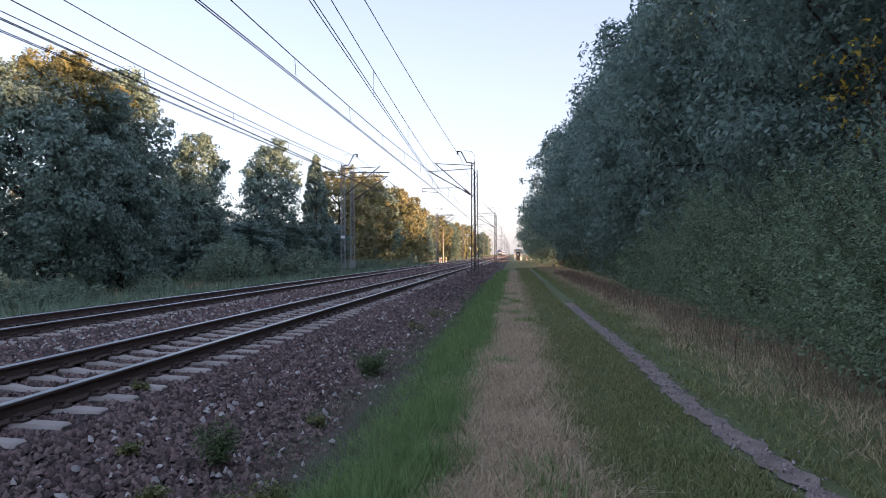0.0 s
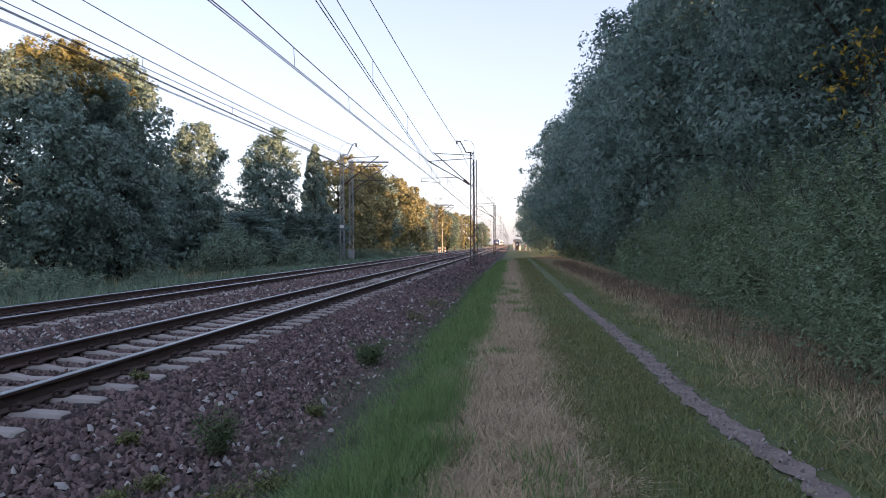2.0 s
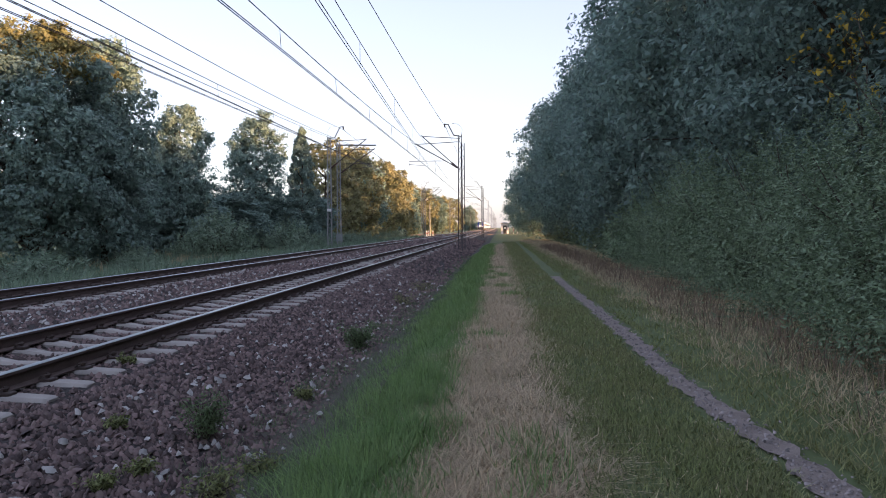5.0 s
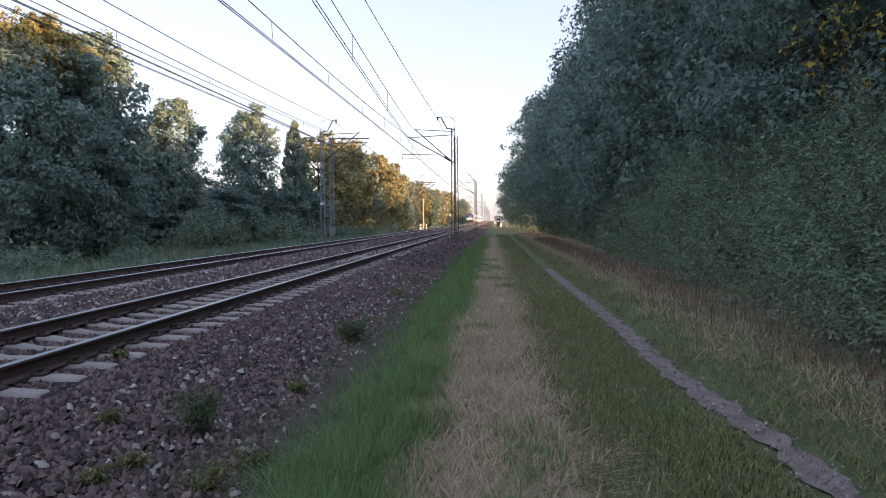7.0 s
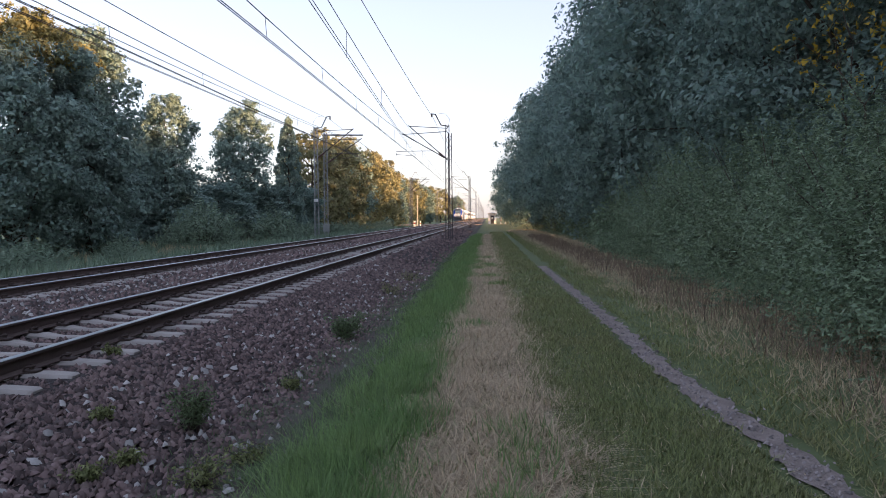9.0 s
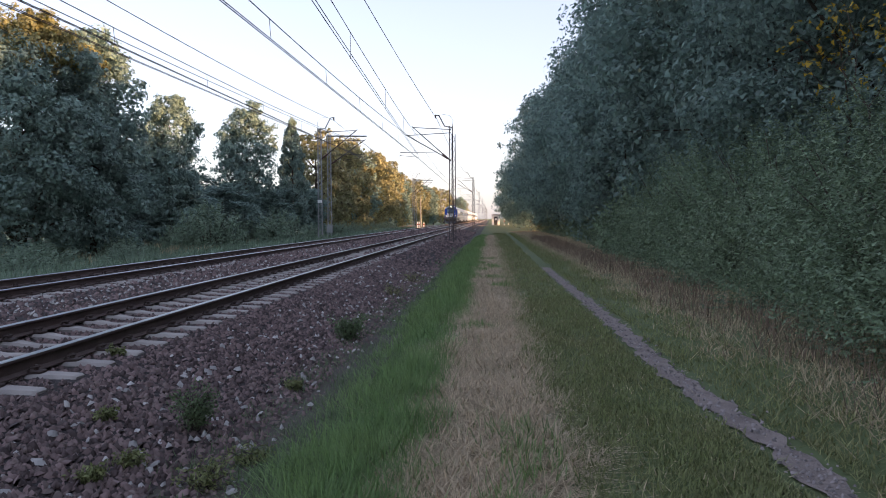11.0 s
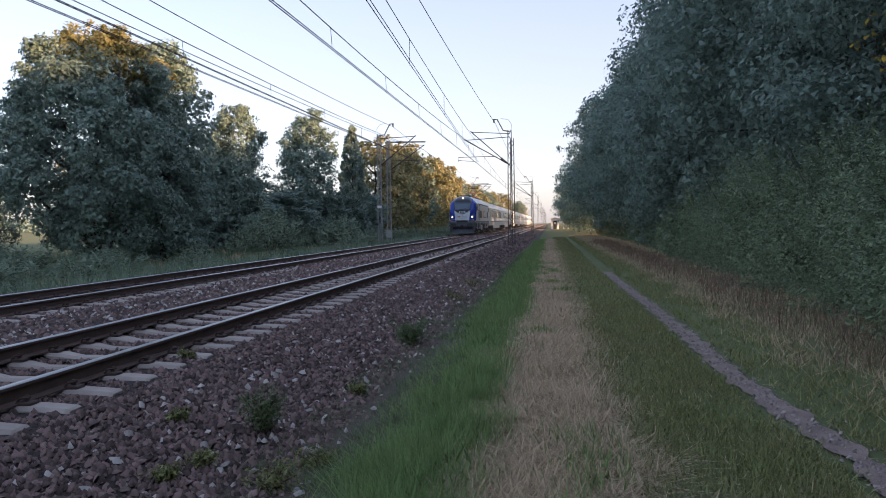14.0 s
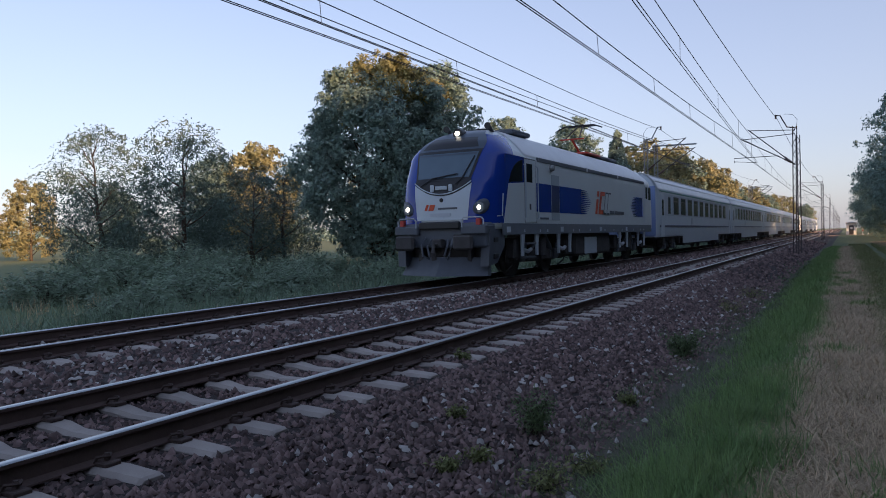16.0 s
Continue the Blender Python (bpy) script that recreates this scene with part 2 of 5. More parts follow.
gx = sorted(set([-10.25, -10.18, -8.93, -8.85, -6.53, -5.91, -5.81, -4.55, -4.45, -3.93] + list(np.linspace(-15, -1, 45)) + list(np.linspace(-1, 6, 15)) + [-900, -400, -200, -120, -80, -60, -45, -35, -28, -22, -18, 8, 12, 18, 25, 40, 70, 120, 200, 400, 900]))
gy = sorted(set(list(np.arange(-6, 60, 1.0)) + list(np.arange(60, 200, 5.0)) + [-900, -400, -200, -100, -60, -40, -30, -20, -15, -10, 250, 300, 400, 600, 900, 1500, 2500]))
grid_rows = [[(x, y, ground_z(x) + (0.012 * noise.noise((x * 0.8, y * 0.8, 0)) - 0.015 if abs(x) < 60 else 0)) for x in gx] for y in gy]
tagged(part("ground", Shape().grid(grid_rows), M_FIELD, smooth=True), "green and straw-coloured meadow ground beside the railway", "ground", kind="structure")
ylong = list(np.arange(-40, -6, 2.0)) + list(np.arange(-6, 60, 0.7)) + list(np.arange(60, 720, 8.0))
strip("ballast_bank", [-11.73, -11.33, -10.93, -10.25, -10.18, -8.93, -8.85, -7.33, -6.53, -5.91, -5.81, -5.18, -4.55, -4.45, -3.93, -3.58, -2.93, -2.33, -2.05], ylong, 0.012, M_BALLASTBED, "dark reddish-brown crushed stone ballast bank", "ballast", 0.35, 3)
strip("ditch", [-2.25, -1.95, -1.7, -1.4, -1.15], ylong, 0.022, M_SOIL, "brown earth strip with weeds at the ballast foot", "soil", 0.25, 5)
path_bend = lambda y: float(np.interp(y, (3, 5, 5.8, 6.6, 8.2, 12, 21), (0.09, 0.04, 0.0, -0.08, -0.12, -0.10, -0.19)))
strip("footpath", [1.84, 1.96, 2.08], list(np.arange(-10, 24, 0.09)), 0.003, M_PATH, "narrow trodden grey earth footpath in the grass", "path", 0.02, 9, 0.11, path_bend)
strip("mown_strip", [-0.50, -0.2, 0.2, 0.48], list(np.arange(-10, 40, 0.2)) + list(np.arange(40, 76, 4.0)), 0.002, M_HAYBED, "strip of dry mown grass on the ground", "mown grass", 0.25, 21, 0.2)


# ---- railway ----
def rail_shape(y0, y1, x, top):
    prof = [(-0.075, -0.172), (-0.075, -0.160), (-0.012, -0.140), (-0.010, -0.050), (-0.036, -0.036), (-0.036, -0.012), (0.036, -0.012), (0.036, -0.036), (0.010, -0.050), (0.012, -0.140), (0.075, -0.160), (0.075, -0.172)]
    s = Shape().loft([[(x + a, y, top + b) for a, b in prof] for y in (y0, y1)])
    cap = [(-0.036, -0.012), (-0.030, -0.003), (-0.018, 0.0), (0.018, 0.0), (0.030, -0.003), (0.036, -0.012)]
    h = Shape().loft([[(x + a, y, top + b) for a, b in cap] for y in (y0, y1)])
    return s, h


def sleeper_shape(w=1.3):
    """A concrete sleeper: thick ends with rail seats, a waist in the middle."""
    xs = [(-w, 0.10, -0.014), (-w + 0.03, 0.108, 0.0), (-0.98, 0.115, 0.012), (-0.52, 0.115, 0.0), (-0.3, 0.095, -0.035), (0.3, 0.095, -0.035), (0.52, 0.115, 0.0), (0.98, 0.115, 0.012), (w - 0.03, 0.108, 0.0), (w, 0.10, -0.014)]
    return Shape().loft([[(x, -h, -0.16), (x, h, -0.16), (x, h, z - 0.03), (x, h - 0.035, z), (x, -h + 0.035, z), (x, -h, z - 0.03)] for x, h, z in xs])


def clip_shape():
    s = Shape().box(-0.07, 0.07, -0.06, 0.06, 0, 0.035, 0.008)
    s.tube([(0.0, 0, 0.03), (0.0, 0, 0.085)], [0.022, 0.018], 6)
    s.tube([(-0.05, -0.05, 0.03), (-0.03, -0.05, 0.065), (0.03, 0, 0.07), (-0.03, 0.05, 0.065), (-0.05, 0.05, 0.03)], 0.012, 5)
    return s


def railway_track(xc, top, y_near, y_far, phase, label, near_clips):
    tr = thing("railway_track", label, "railway track", pose(xc, 0, top), kind="structure")
    for sx in (-0.75, 0.75):
        s, h = rail_shape(-40, 980, sx, 0)
        r = part("rail", s, M_RUST, tr, "rust-brown steel rail")
        part("rail_head", h, M_RAILTOP, r, "polished steel running surface")
    sl, cl = sleeper_shape().mesh("sleeper", M_SLEEPER), clip_shape().mesh("rail_clip", M_CLIP)
    far = Shape()
    y = -8.0 + phase
    while y < 690:
        if y < 130:
            ob = part("sleeper", sl, None, tr)
            ob.location = (random.uniform(-0.012, 0.012), y, -0.182)
            if near_clips[0] < y < near_clips[1]:
                for sx in (-0.75, 0.75):
                    for k in (-1, 1):
                        c = part("rail_clip", cl, None, tr)
                        c.location, c.rotation_euler = (sx + k * 0.115, y, -0.178), (0, 0, 0 if k > 0 else math.pi)
        else:
            far.box(-1.3, 1.3, y - 0.12, y + 0.12, -0.30, -0.186)
        y += 0.6
    tagged(part("distant_sleepers", far, M_SLEEPER, tr), kind="stuff")
    return tr


railway_track(X_N, RAIL_N, -8, 330, PH_N, "straight railway track with concrete sleepers and rusty rails", (-3, 30))
railway_track(X_F, RAIL_F, -8, 330, PH_F, "second railway track with rusty rails on buried sleepers", (2, 30))


# ---- overhead line ----
def lattice_mast(x, y, z0, height, side, label, horn=True, material=None):
    """A two-channel lattice mast; side: +1 carries its arms towards +x, -1 towards -x."""
    mt = material or M_STEEL
    m = thing("catenary_mast", label, "catenary mast", pose(x, y, z0), group="masts along the railway")
    w0, w1 = 0.155, 0.115
    for s in (-1, 1):
        ch = Shape()
        for k in (-1, 1):
            ch.add(*_prism([(s * w0, k * 0.09, 0), (s * w1, k * 0.07, height)], 0.05))
        ch.add(*_prism([(s * w0, 0, 0), (s * w1, 0, height)], 0.02, 0.17))
        part("channel", ch, mt, m)
    lac = Shape()
    n = int(height / 0.36)
    for k in (-1, 1):
        for i in range(n):
            a, b = i / n, (i + 1) / n
            s = 1 if i % 2 else -1
            wa, wb = w0 + (w1 - w0) * a, w0 + (w1 - w0) * b
            lac.bar((s * wa, k * 0.085, a * height), (-s * wb, k * 0.085, b * height), 0.024)
    tagged(part("lacing", lac, mt, m), kind="stuff")
    part("footing", Shape().box(-0.3, 0.3, -0.3, 0.3, -0.6, -0.02, 0.05), M_CONC, m)
    if horn:
        h = Shape().tube([(0, 0, height - 0.1), (side * 0.45, 0, height - 0.02), (side * 0.85, 0, height + 0.75), (side * 1.15, 0, height + 0.78)], 0.045, 6)
        part("feeder_bracket", h, mt, m)
        part("insulator", Shape().tube([(side * 1.1, 0, height + 0.78), (side * 1.1, 0, height + 0.55)], [0.05, 0.06], 8), M_INSUL, m)
        part("grounding_loop", Shape().tube([(-side * 0.1, 0, height - 0.05), (-side * 0.15, 0, height + 0.4), (side * 0.1, 0, height + 0.75), (side * 0.6, 0, height + 0.82)], 0.012, 4), M_WIRE, m)
    return m


def _prism(ends, t, t2=None):
    (a, b) = ends
    t2 = t2 or t
    v = [(p[0] + sx * t / 2, p[1] + sy * t2 / 2, p[2]) for p in (a, b) for sx, sy in ((-1, -1), (1, -1), (1, 1), (-1, 1))]
    return v, [(3, 2, 1, 0), (4, 5, 6, 7), (0, 1, 5, 4), (1, 2, 6, 5), (2, 3, 7, 6), (3, 0, 4, 7)]


def cantilever(mast, side, reach, z_foot, z_tip, z_tie, z_steady=0.0, dy=0.0):
    """A slanted strut from the mast's middle to its tip out over the track, its tie above, and the steady arm for the contact wire."""
    s = side
    a = part("cantilever", Shape().tube([(0, dy, z_foot), (s * reach, dy, z_tip)], 0.036, 6), M_RUSTSTEEL, mast, "dark steel tube bracket")
    part("tie_rod", Shape().tube([(0, dy, z_tie), (s * reach * 0.98, dy, z_tip - 0.06)], 0.026, 5), M_RUSTSTEEL, a)
    part("insulator", Shape().tube([(s * 0.2, dy, z_foot + 0.2 * (z_tip - z_foot) / reach), (s * 0.62, dy, z_foot + 0.62 * (z_tip - z_foot) / reach)], 0.065, 8), M_INSUL, a)
    if z_steady:
        part("steady_arm", Shape().tube([(s * 0.95, dy, z_steady), (s * (reach + 0.4), dy, z_steady), (s * (reach + 0.4), dy, z_steady - 0.3)], 0.024, 5), M_RUSTSTEEL, a)
        part("registration_arm", Shape().tube([(s * (reach + 0.4), dy, z_steady - 0.22), (s * reach * 0.7, dy, z_steady - 0.36)], 0.016, 5), M_RUSTSTEEL, a)
    return a


def wire(name, pts, r, parent, label=""):
    cu = bpy.data.curves.new(name, "CURVE")
    cu.dimensions, cu.bevel_depth, cu.bevel_resolution = "3D", r, 1
    sp = cu.splines.new("POLY")
    sp.points.add(len(pts) - 1)
    for p, q in zip(sp.points, pts):
        p.co = (*q, 1)
    cu.materials.append(M_WIRE)
    ob = new(name, cu)
    ob.parent = parent
    if label:
        tagged(ob, label)
    return ob


def sag(a, b, depth, n=14):
    return [tuple(a[k] + (b[k] - a[k]) * i / n - (4 * depth * (i / n) * (1 - i / n) if k == 2 else 0) for k in range(3)) for i in range(n + 1)]


R_MAST_X, L_MAST_X = -2.80, -12.73
R_Y = [52 + 64.0 * i for i in range(-2, 9)]
L_Y = [54 + 66.0 * i for i in range(-2, 9)]
R_LABEL = "dark steel lattice catenary mast standing beside the grass path"
L_LABEL = "grey steel lattice catenary mast beyond the far track"
for i, y in enumerate(R_Y):
    pair = i in (2, 3)
    m = lattice_mast(R_MAST_X, y, -0.1, 8.28, -1, R_LABEL, material=M_RUSTSTEEL)
    cantilever(m, -1, 3.25, 5.85, 7.7, 7.8, 6.45)
    if pair:
        cantilever(m, -1, 2.8, 5.8, 8.3, 8.06, 0.0, 0.25)
        lattice_mast(R_MAST_X + 0.02, y + 3.2, -0.1, 8.05, -1, R_LABEL, horn=False, material=M_RUSTSTEEL)
for i, y in enumerate(L_Y):
    pair = i in (2, 3)
    m = lattice_mast(L_MAST_X, y, -0.45, 8.85, 1, L_LABEL)
    cantilever(m, 1, 2.85, 6.45, 8.7, 8.55, 6.85)
    if pair:
        m2 = lattice_mast(L_MAST_X + 0.05, y + 3.0, -0.45, 8.75, 1, L_LABEL, horn=False)
        cantilever(m2, 1, 2.9, 6.3, 8.3, 8.2)
        part("top_beam", Shape().bar((0, 0, 8.6), (3.0, 0, 8.55), 0.08), M_STEEL, m2, "level steel beam at the mast top")
        if i == 2:
            part("ladder_box", Shape().box(-0.25, 0.25, -0.1, 0.1, 1.0, 1.6, 0.02), M_STEEL, m2)
    if i == 2:
        part("number_plate", Shape().box(-0.16, 0.16, -0.17, -0.14, 3.3, 3.5, 0.01), M_WHITE, m, "small white number plate")


def catenary(xc, zc, zm, ys, label, stagger=0.1):
    """One track's overhead line: two contact wires, messenger with sag, and droppers."""
    c = thing("overhead_line", label, "overhead line", pose(0, 0, 0), group="overhead lines over the tracks")
    for i in range(len(ys) - 1):
        a, b = ys[i], ys[i + 1]
        xa, xb = xc + stagger * (-1) ** i, xc - stagger * (-1) ** i
        for o in (-0.03, 0.03):
            wire("contact_wire", [(xa + o, a, zc), (xb + o, b, zc)], 0.011, c)
        mp = sag((xa, a, zm), (xb, b, zm), 0.75, 22)
        wire("messenger_wire", mp, 0.012, c)
        if i < 5:
            for k in range(2, 22, 2):
                x, y, z = mp[k]
                wire("dropper", [(x, y, z), (x + 0.03, y, zc)], 0.007, c)
    return c


catenary(-5.18, 5.86, 7.08, R_Y, "twin contact wires and messenger over the near track")
catenary(-9.45, 6.05, 7.2, L_Y, "twin contact wires and messenger over the far track")
ov = thing("anchoring_line", "second catenary of an overlap rising to its anchor mast", "overhead line", group="overhead lines over the tracks")
for o in (-0.04, 0.04):
    wire("contact_wire", sag((-5.34 + o, 55, 6.25), (-2.6 + o, -14, 6.55), 0.12), 0.011, ov)
mp = sag((-5.29, 55, 7.6), (-2.55, -14, 7.4), 0.65, 22)
wire("messenger_wire", mp, 0.012, ov)
for k in range(2, 22, 3):
    x, y, z = mp[k]
    wire("dropper", [(x, y, z), (x, y, 6.1)], 0.007, ov)
ov2 = thing("anchoring_line", "second catenary of an overlap beyond the far track", "overhead line", group="overhead lines over the tracks")
for o in (-0.04, 0.04):
    wire("contact_wire", sag((-9.6 + o, 57, 6.3), (-11.1 + o, -14, 6.35), 0.05), 0.011, ov2)
wire("messenger_wire", sag((-10.4, 57, 7.6), (-11.1, -14, 7.3), 0.6, 22), 0.012, ov2)
for xf, zf, dip, ys, lb in ((R_MAST_X - 0.98, 8.65, 0.45, R_Y, "feeder wire strung along the near mast tops"), (L_MAST_X + 1.1, 8.95, 0.65, L_Y, "feeder wire strung along the far mast tops")):
    fw = thing("feeder_line", lb, "overhead wire")
    for a, b in zip(ys, ys[1:]):
        wire("feeder_wire", sag((xf, a, zf), (xf, b, zf), dip), 0.014, fw)


# ---- plants ----
OAK_P = [(0, 0.62), (0.15, 0.92), (0.4, 1.0), (0.65, 0.9), (0.85, 0.64), (1, 0.3)]
SLIM_P = [(0, 0.75), (0.25, 0.72), (0.55, 1.0), (0.8, 0.85), (1, 0.35)]
CONE_P = [(0, 1.0), (0.3, 0.9), (0.6, 0.62), (0.85, 0.34), (1, 0.1)]
ROUND_P = [(0, 0.8), (0.3, 1.0), (0.7, 0.92), (0.9, 0.7), (1, 0.4)]


def unit(v):
    return v / np.maximum(np.linalg.norm(v, axis=1), 1e-6)[:, None]


def leaf_faces(rng, p, n, size, aspect, quad, axis=None):
    """One blade a leaf, lying across its normal n: a diamond, or a triangle where the leaf stays small."""
    k = len(p)
    a = rng.normal(size=(k, 3)) if axis is None else axis
    a = unit(a - n * np.sum(a * n, axis=1)[:, None])
    b = np.cross(n, a)
    s = size * rng.uniform(0.6, 1.4, k)[:, None]
    if quad:
        fold = n * s * 0.12
        v = np.stack([p - a * s * 0.5, p + b * s * aspect * 0.5 + fold, p + a * s * 0.5, p - b * s * aspect * 0.5 + fold], 1).reshape(-1, 3)
        return v, np.arange(k * 4).reshape(k, 4)
    v = np.stack([p - a * s * 0.45 + b * s * aspect * 0.6, p - a * s * 0.45 - b * s * aspect * 0.6, p + a * s * 0.7], 1).reshape(-1, 3)
    return v, np.arange(k * 3).reshape(k, 3)


def leaf_cloud(rng, centres, radii, per, size, aspect=0.6, fine=False):
    """Leaves in random attitudes filling small clumps."""
    c, r = np.repeat(np.asarray(centres), per, axis=0), np.repeat(np.asarray(radii), per)
    d = unit(rng.normal(size=(len(c), 3)))
    p = c + d * (r * rng.uniform(0.25, 1.08, len(c)) ** 0.6)[:, None]
    return leaf_faces(rng, p, unit(d + rng.normal(0, 0.8, (len(c), 3))), size, aspect, fine)


def boughs(rng, height, base, rad, nb, prof, bough):
    """Bough centres and radii of a crown: they follow its outline, uneven in reach, with gaps between them."""
    t = (np.arange(nb) + 0.5) / nb
    a = np.arange(nb) * 2.39996 + rng.normal(0, 0.35, nb)
    env = np.interp(t, [q[0] for q in prof], [q[1] for q in prof])
    br = rad * bough * rng.uniform(0.7, 1.3, nb) * (0.55 + 0.45 * env)
    r = np.maximum(rad * env - br * 0.85, 0) * rng.uniform(0.68, 1.10, nb)
    r[rng.uniform(size=nb) < 0.12] *= 0.5
    z = base + br * 0.5 + (height - base - br * 1.3) * t + rng.normal(0, 0.15, nb)
    return np.stack([r * np.cos(a), r * np.sin(a), z], 1), br


def crown_mesh(rng, bc, br, nc, per, size, aspect, material, quad, clump=0.34, ragged=0.45):
    """Leaf clumps on the outer and upper side of every bough; the leaves of a clump face away from it."""
    nb = len(bc)
    out = unit(bc * np.array([1, 1, 0.0]) + 1e-3)
    d2 = unit(rng.normal(size=(nb * nc, 3)) + np.repeat(out, nc, axis=0) * 0.6 + np.array([0, 0, 0.3]))
    R = np.repeat(br, nc)
    c = np.repeat(bc, nc, axis=0) + d2 * (R * rng.uniform(0.55, 1.08, nb * nc))[:, None] * np.array([1, 1, 0.85])
    cr = R * clump * rng.uniform(0.55, 1.35, nb * nc)
    k = nb * nc * per
    d3 = unit(rng.normal(size=(k, 3)) + np.repeat(d2, per, axis=0) * 0.5 + np.array([0, 0, 0.2]))
    p = np.repeat(c, per, axis=0) + d3 * (np.repeat(cr, per) * rng.uniform(0.45, 1.12, k))[:, None] * np.array([1, 1, 0.8])
    n = unit(d3 * 0.7 + np.repeat(d2, per, axis=0) * 0.4 + np.array([0, 0, 0.3]) + rng.normal(0, ragged, (k, 3)))
    v, f = leaf_faces(rng, p, n, size, aspect, quad)
    return raw_mesh("crown", v, f, material)


def make_tree(name, label, seed, height, base, rad, nb, nc, per, leaf, material, prof=OAK_P, bough=0.36, trunk=0.32, aspect=0.7, group="", quad=False, clump=0.34, ragged=0.45, autumn=0):
    rng = np.random.default_rng(seed)
    t = thing(name, label, "tree", pose(0, 0, -200), group)
    bc, br = boughs(rng, height, base, rad, nb, prof, bough)
    w = Shape()
    bend = [(rng.uniform(-0.2, 0.2) * k * 0.3, rng.uniform(-0.2, 0.2) * k * 0.3, height * 0.86 * k / 6) for k in range(7)]
    bend[0] = (0, 0, -0.35)
    w.tube(bend, [trunk * 1.35, trunk * 1.0, trunk * 0.85, trunk * 0.7, trunk * 0.5, trunk * 0.3, trunk * 0.12], 9)
    for (lx, ly, lz), lr in list(zip(bc, br))[::3]:
        z0 = min(height * 0.8, max(base * 0.6, lz - math.hypot(lx, ly) * 0.7 - 0.3))
        k = min(6, max(0, z0 / (height * 0.86) * 6))
        bx, by = np.interp(k, range(7), [q[0] for q in bend]), np.interp(k, range(7), [q[1] for q in bend])
        mid = ((bx + lx) / 2, (by + ly) / 2, z0 + (lz - z0) * 0.4)
        w.tube([(bx, by, z0), mid, (lx, ly, lz)], [trunk * 0.4, trunk * 0.26, trunk * 0.08], 6)
        for _ in range(2):
            d = rng.normal(size=3)
            d /= np.linalg.norm(d)
            w.tube([(lx, ly, lz), (lx + d[0] * lr * 0.9, ly + d[1] * lr * 0.9, lz + d[2] * lr * 0.8)], [trunk * 0.12, trunk * 0.03], 4)
    part("trunk", w, M_BARK, t, smooth=True)
    turned = np.zeros(nb, bool)
    turned[nb - autumn:] = True
    # top boughs take the yellow that stands for turning leaves and sunlight
    if autumn:
        turned &= rng.uniform(size=nb) < 0.75
        part("yellowing_crown", crown_mesh(rng, bc[turned], br[turned], nc, per, leaf, aspect, M_TURNING, quad, clump, ragged), None, t, "yellowing leaves of the treetop with sun gold in their colour")
    part("crown", crown_mesh(rng, bc[~turned], br[~turned], nc, per, leaf, aspect, material, quad, clump, ragged), None, t)
    return t


def make_bush(name, label, seed, height, rad, shoots, per, leaf, material, length=0.9, aspect=0.45, group="", fill=0.4, up=0.9, quad=True):
    """A bush of many leafy shoots that spring up and outwards from its uneven mound."""
    rng = np.random.default_rng(seed)
    t = thing(name, label, "bush", pose(0, 0, -200), group)
    stems = Shape()
    for k in range(16):
        a, q = k * 2.4, rad * rng.uniform(0.25, 0.8)
        stems.tube([(0.15 * math.cos(a), 0.15 * math.sin(a), -0.3), (q * 0.5 * math.cos(a), q * 0.5 * math.sin(a), height * 0.4), (q * math.cos(a), q * math.sin(a), height * rng.uniform(0.6, 0.9))], [0.035, 0.025, 0.008], 5)
    part("stem", stems, M_BARK, t, smooth=True)
    d = rng.normal(size=(shoots, 3))
    d[:, 2] = np.abs(d[:, 2]) - 0.12
    d = unit(d)
    q = rng.uniform(0, 50)
    lump = np.array([1 + 0.30 * noise.noise((e[0] * 2.2 + q, e[1] * 2.2, e[2] * 2.2)) + 0.16 * noise.noise((e[0] * 6 + q, e[1] * 6, e[2] * 6)) for e in d])
    root = d * np.array([rad, rad, height]) * (lump * rng.uniform(0.62, 0.9, shoots))[:, None]
    aim = unit(d * 0.5 + np.array([0, 0, up]) + rng.normal(0, 0.28, (shoots, 3)))
    ln = length * rng.uniform(0.35, 1.25, shoots)
    u = np.tile((np.arange(per) + 0.5) / per, shoots)
    k = shoots * per
    A, D = np.repeat(aim, per, axis=0), np.repeat(d, per, axis=0)
    p = np.repeat(root, per, axis=0) + A * (np.repeat(ln, per) * u)[:, None] + D * (0.12 * np.repeat(ln, per) * u * u)[:, None] + rng.normal(0, 1, (k, 3)) * (0.085 * (1.15 - u) * length)[:, None]
    nf = int(k * fill)
    j = rng.integers(0, shoots, nf)
    p = np.concatenate([p, root[j] * rng.uniform(0.7, 1.08, nf)[:, None] + rng.normal(0, 0.1, (nf, 3))])
    D = np.concatenate([D, d[j]])
    A = np.concatenate([A, d[j]])
    p[:, 2] = np.maximum(p[:, 2], 0.02)
    nn = unit(D * 0.6 + np.array([0, 0, 0.45]) + rng.normal(0, 0.5, (len(p), 3)))
    v, f = leaf_faces(rng, p, nn, leaf, aspect, quad, A * 0.7 + rng.normal(0, 0.6, (len(p), 3)))
    part("foliage", raw_mesh("foliage", v, f, material), None, t)
    return t


placed = {}


def plant(proto, x, y, z=None, s=1.0, turn=0.0, sz=None, label="", group=""):
    """Stands a copy of a plant at (x, y); the first use moves the plant itself."""
    x, y = x - 0.0108 * y, y + 0.0108 * x
    m = pose(x, y, ground_z(x) if z is None else z, 0, 0, turn) @ Matrix.Diagonal((s, s, sz or s, 1))
    if proto.name not in placed:
        placed[proto.name] = 1
        proto.matrix_basis = m
        ob = proto
    else:
        keep = proto.scale.copy()
        proto.scale = (1, 1, 1)
        ob = copy_thing(proto, m)
        proto.scale = keep
    return tagged(ob, label, "", group)


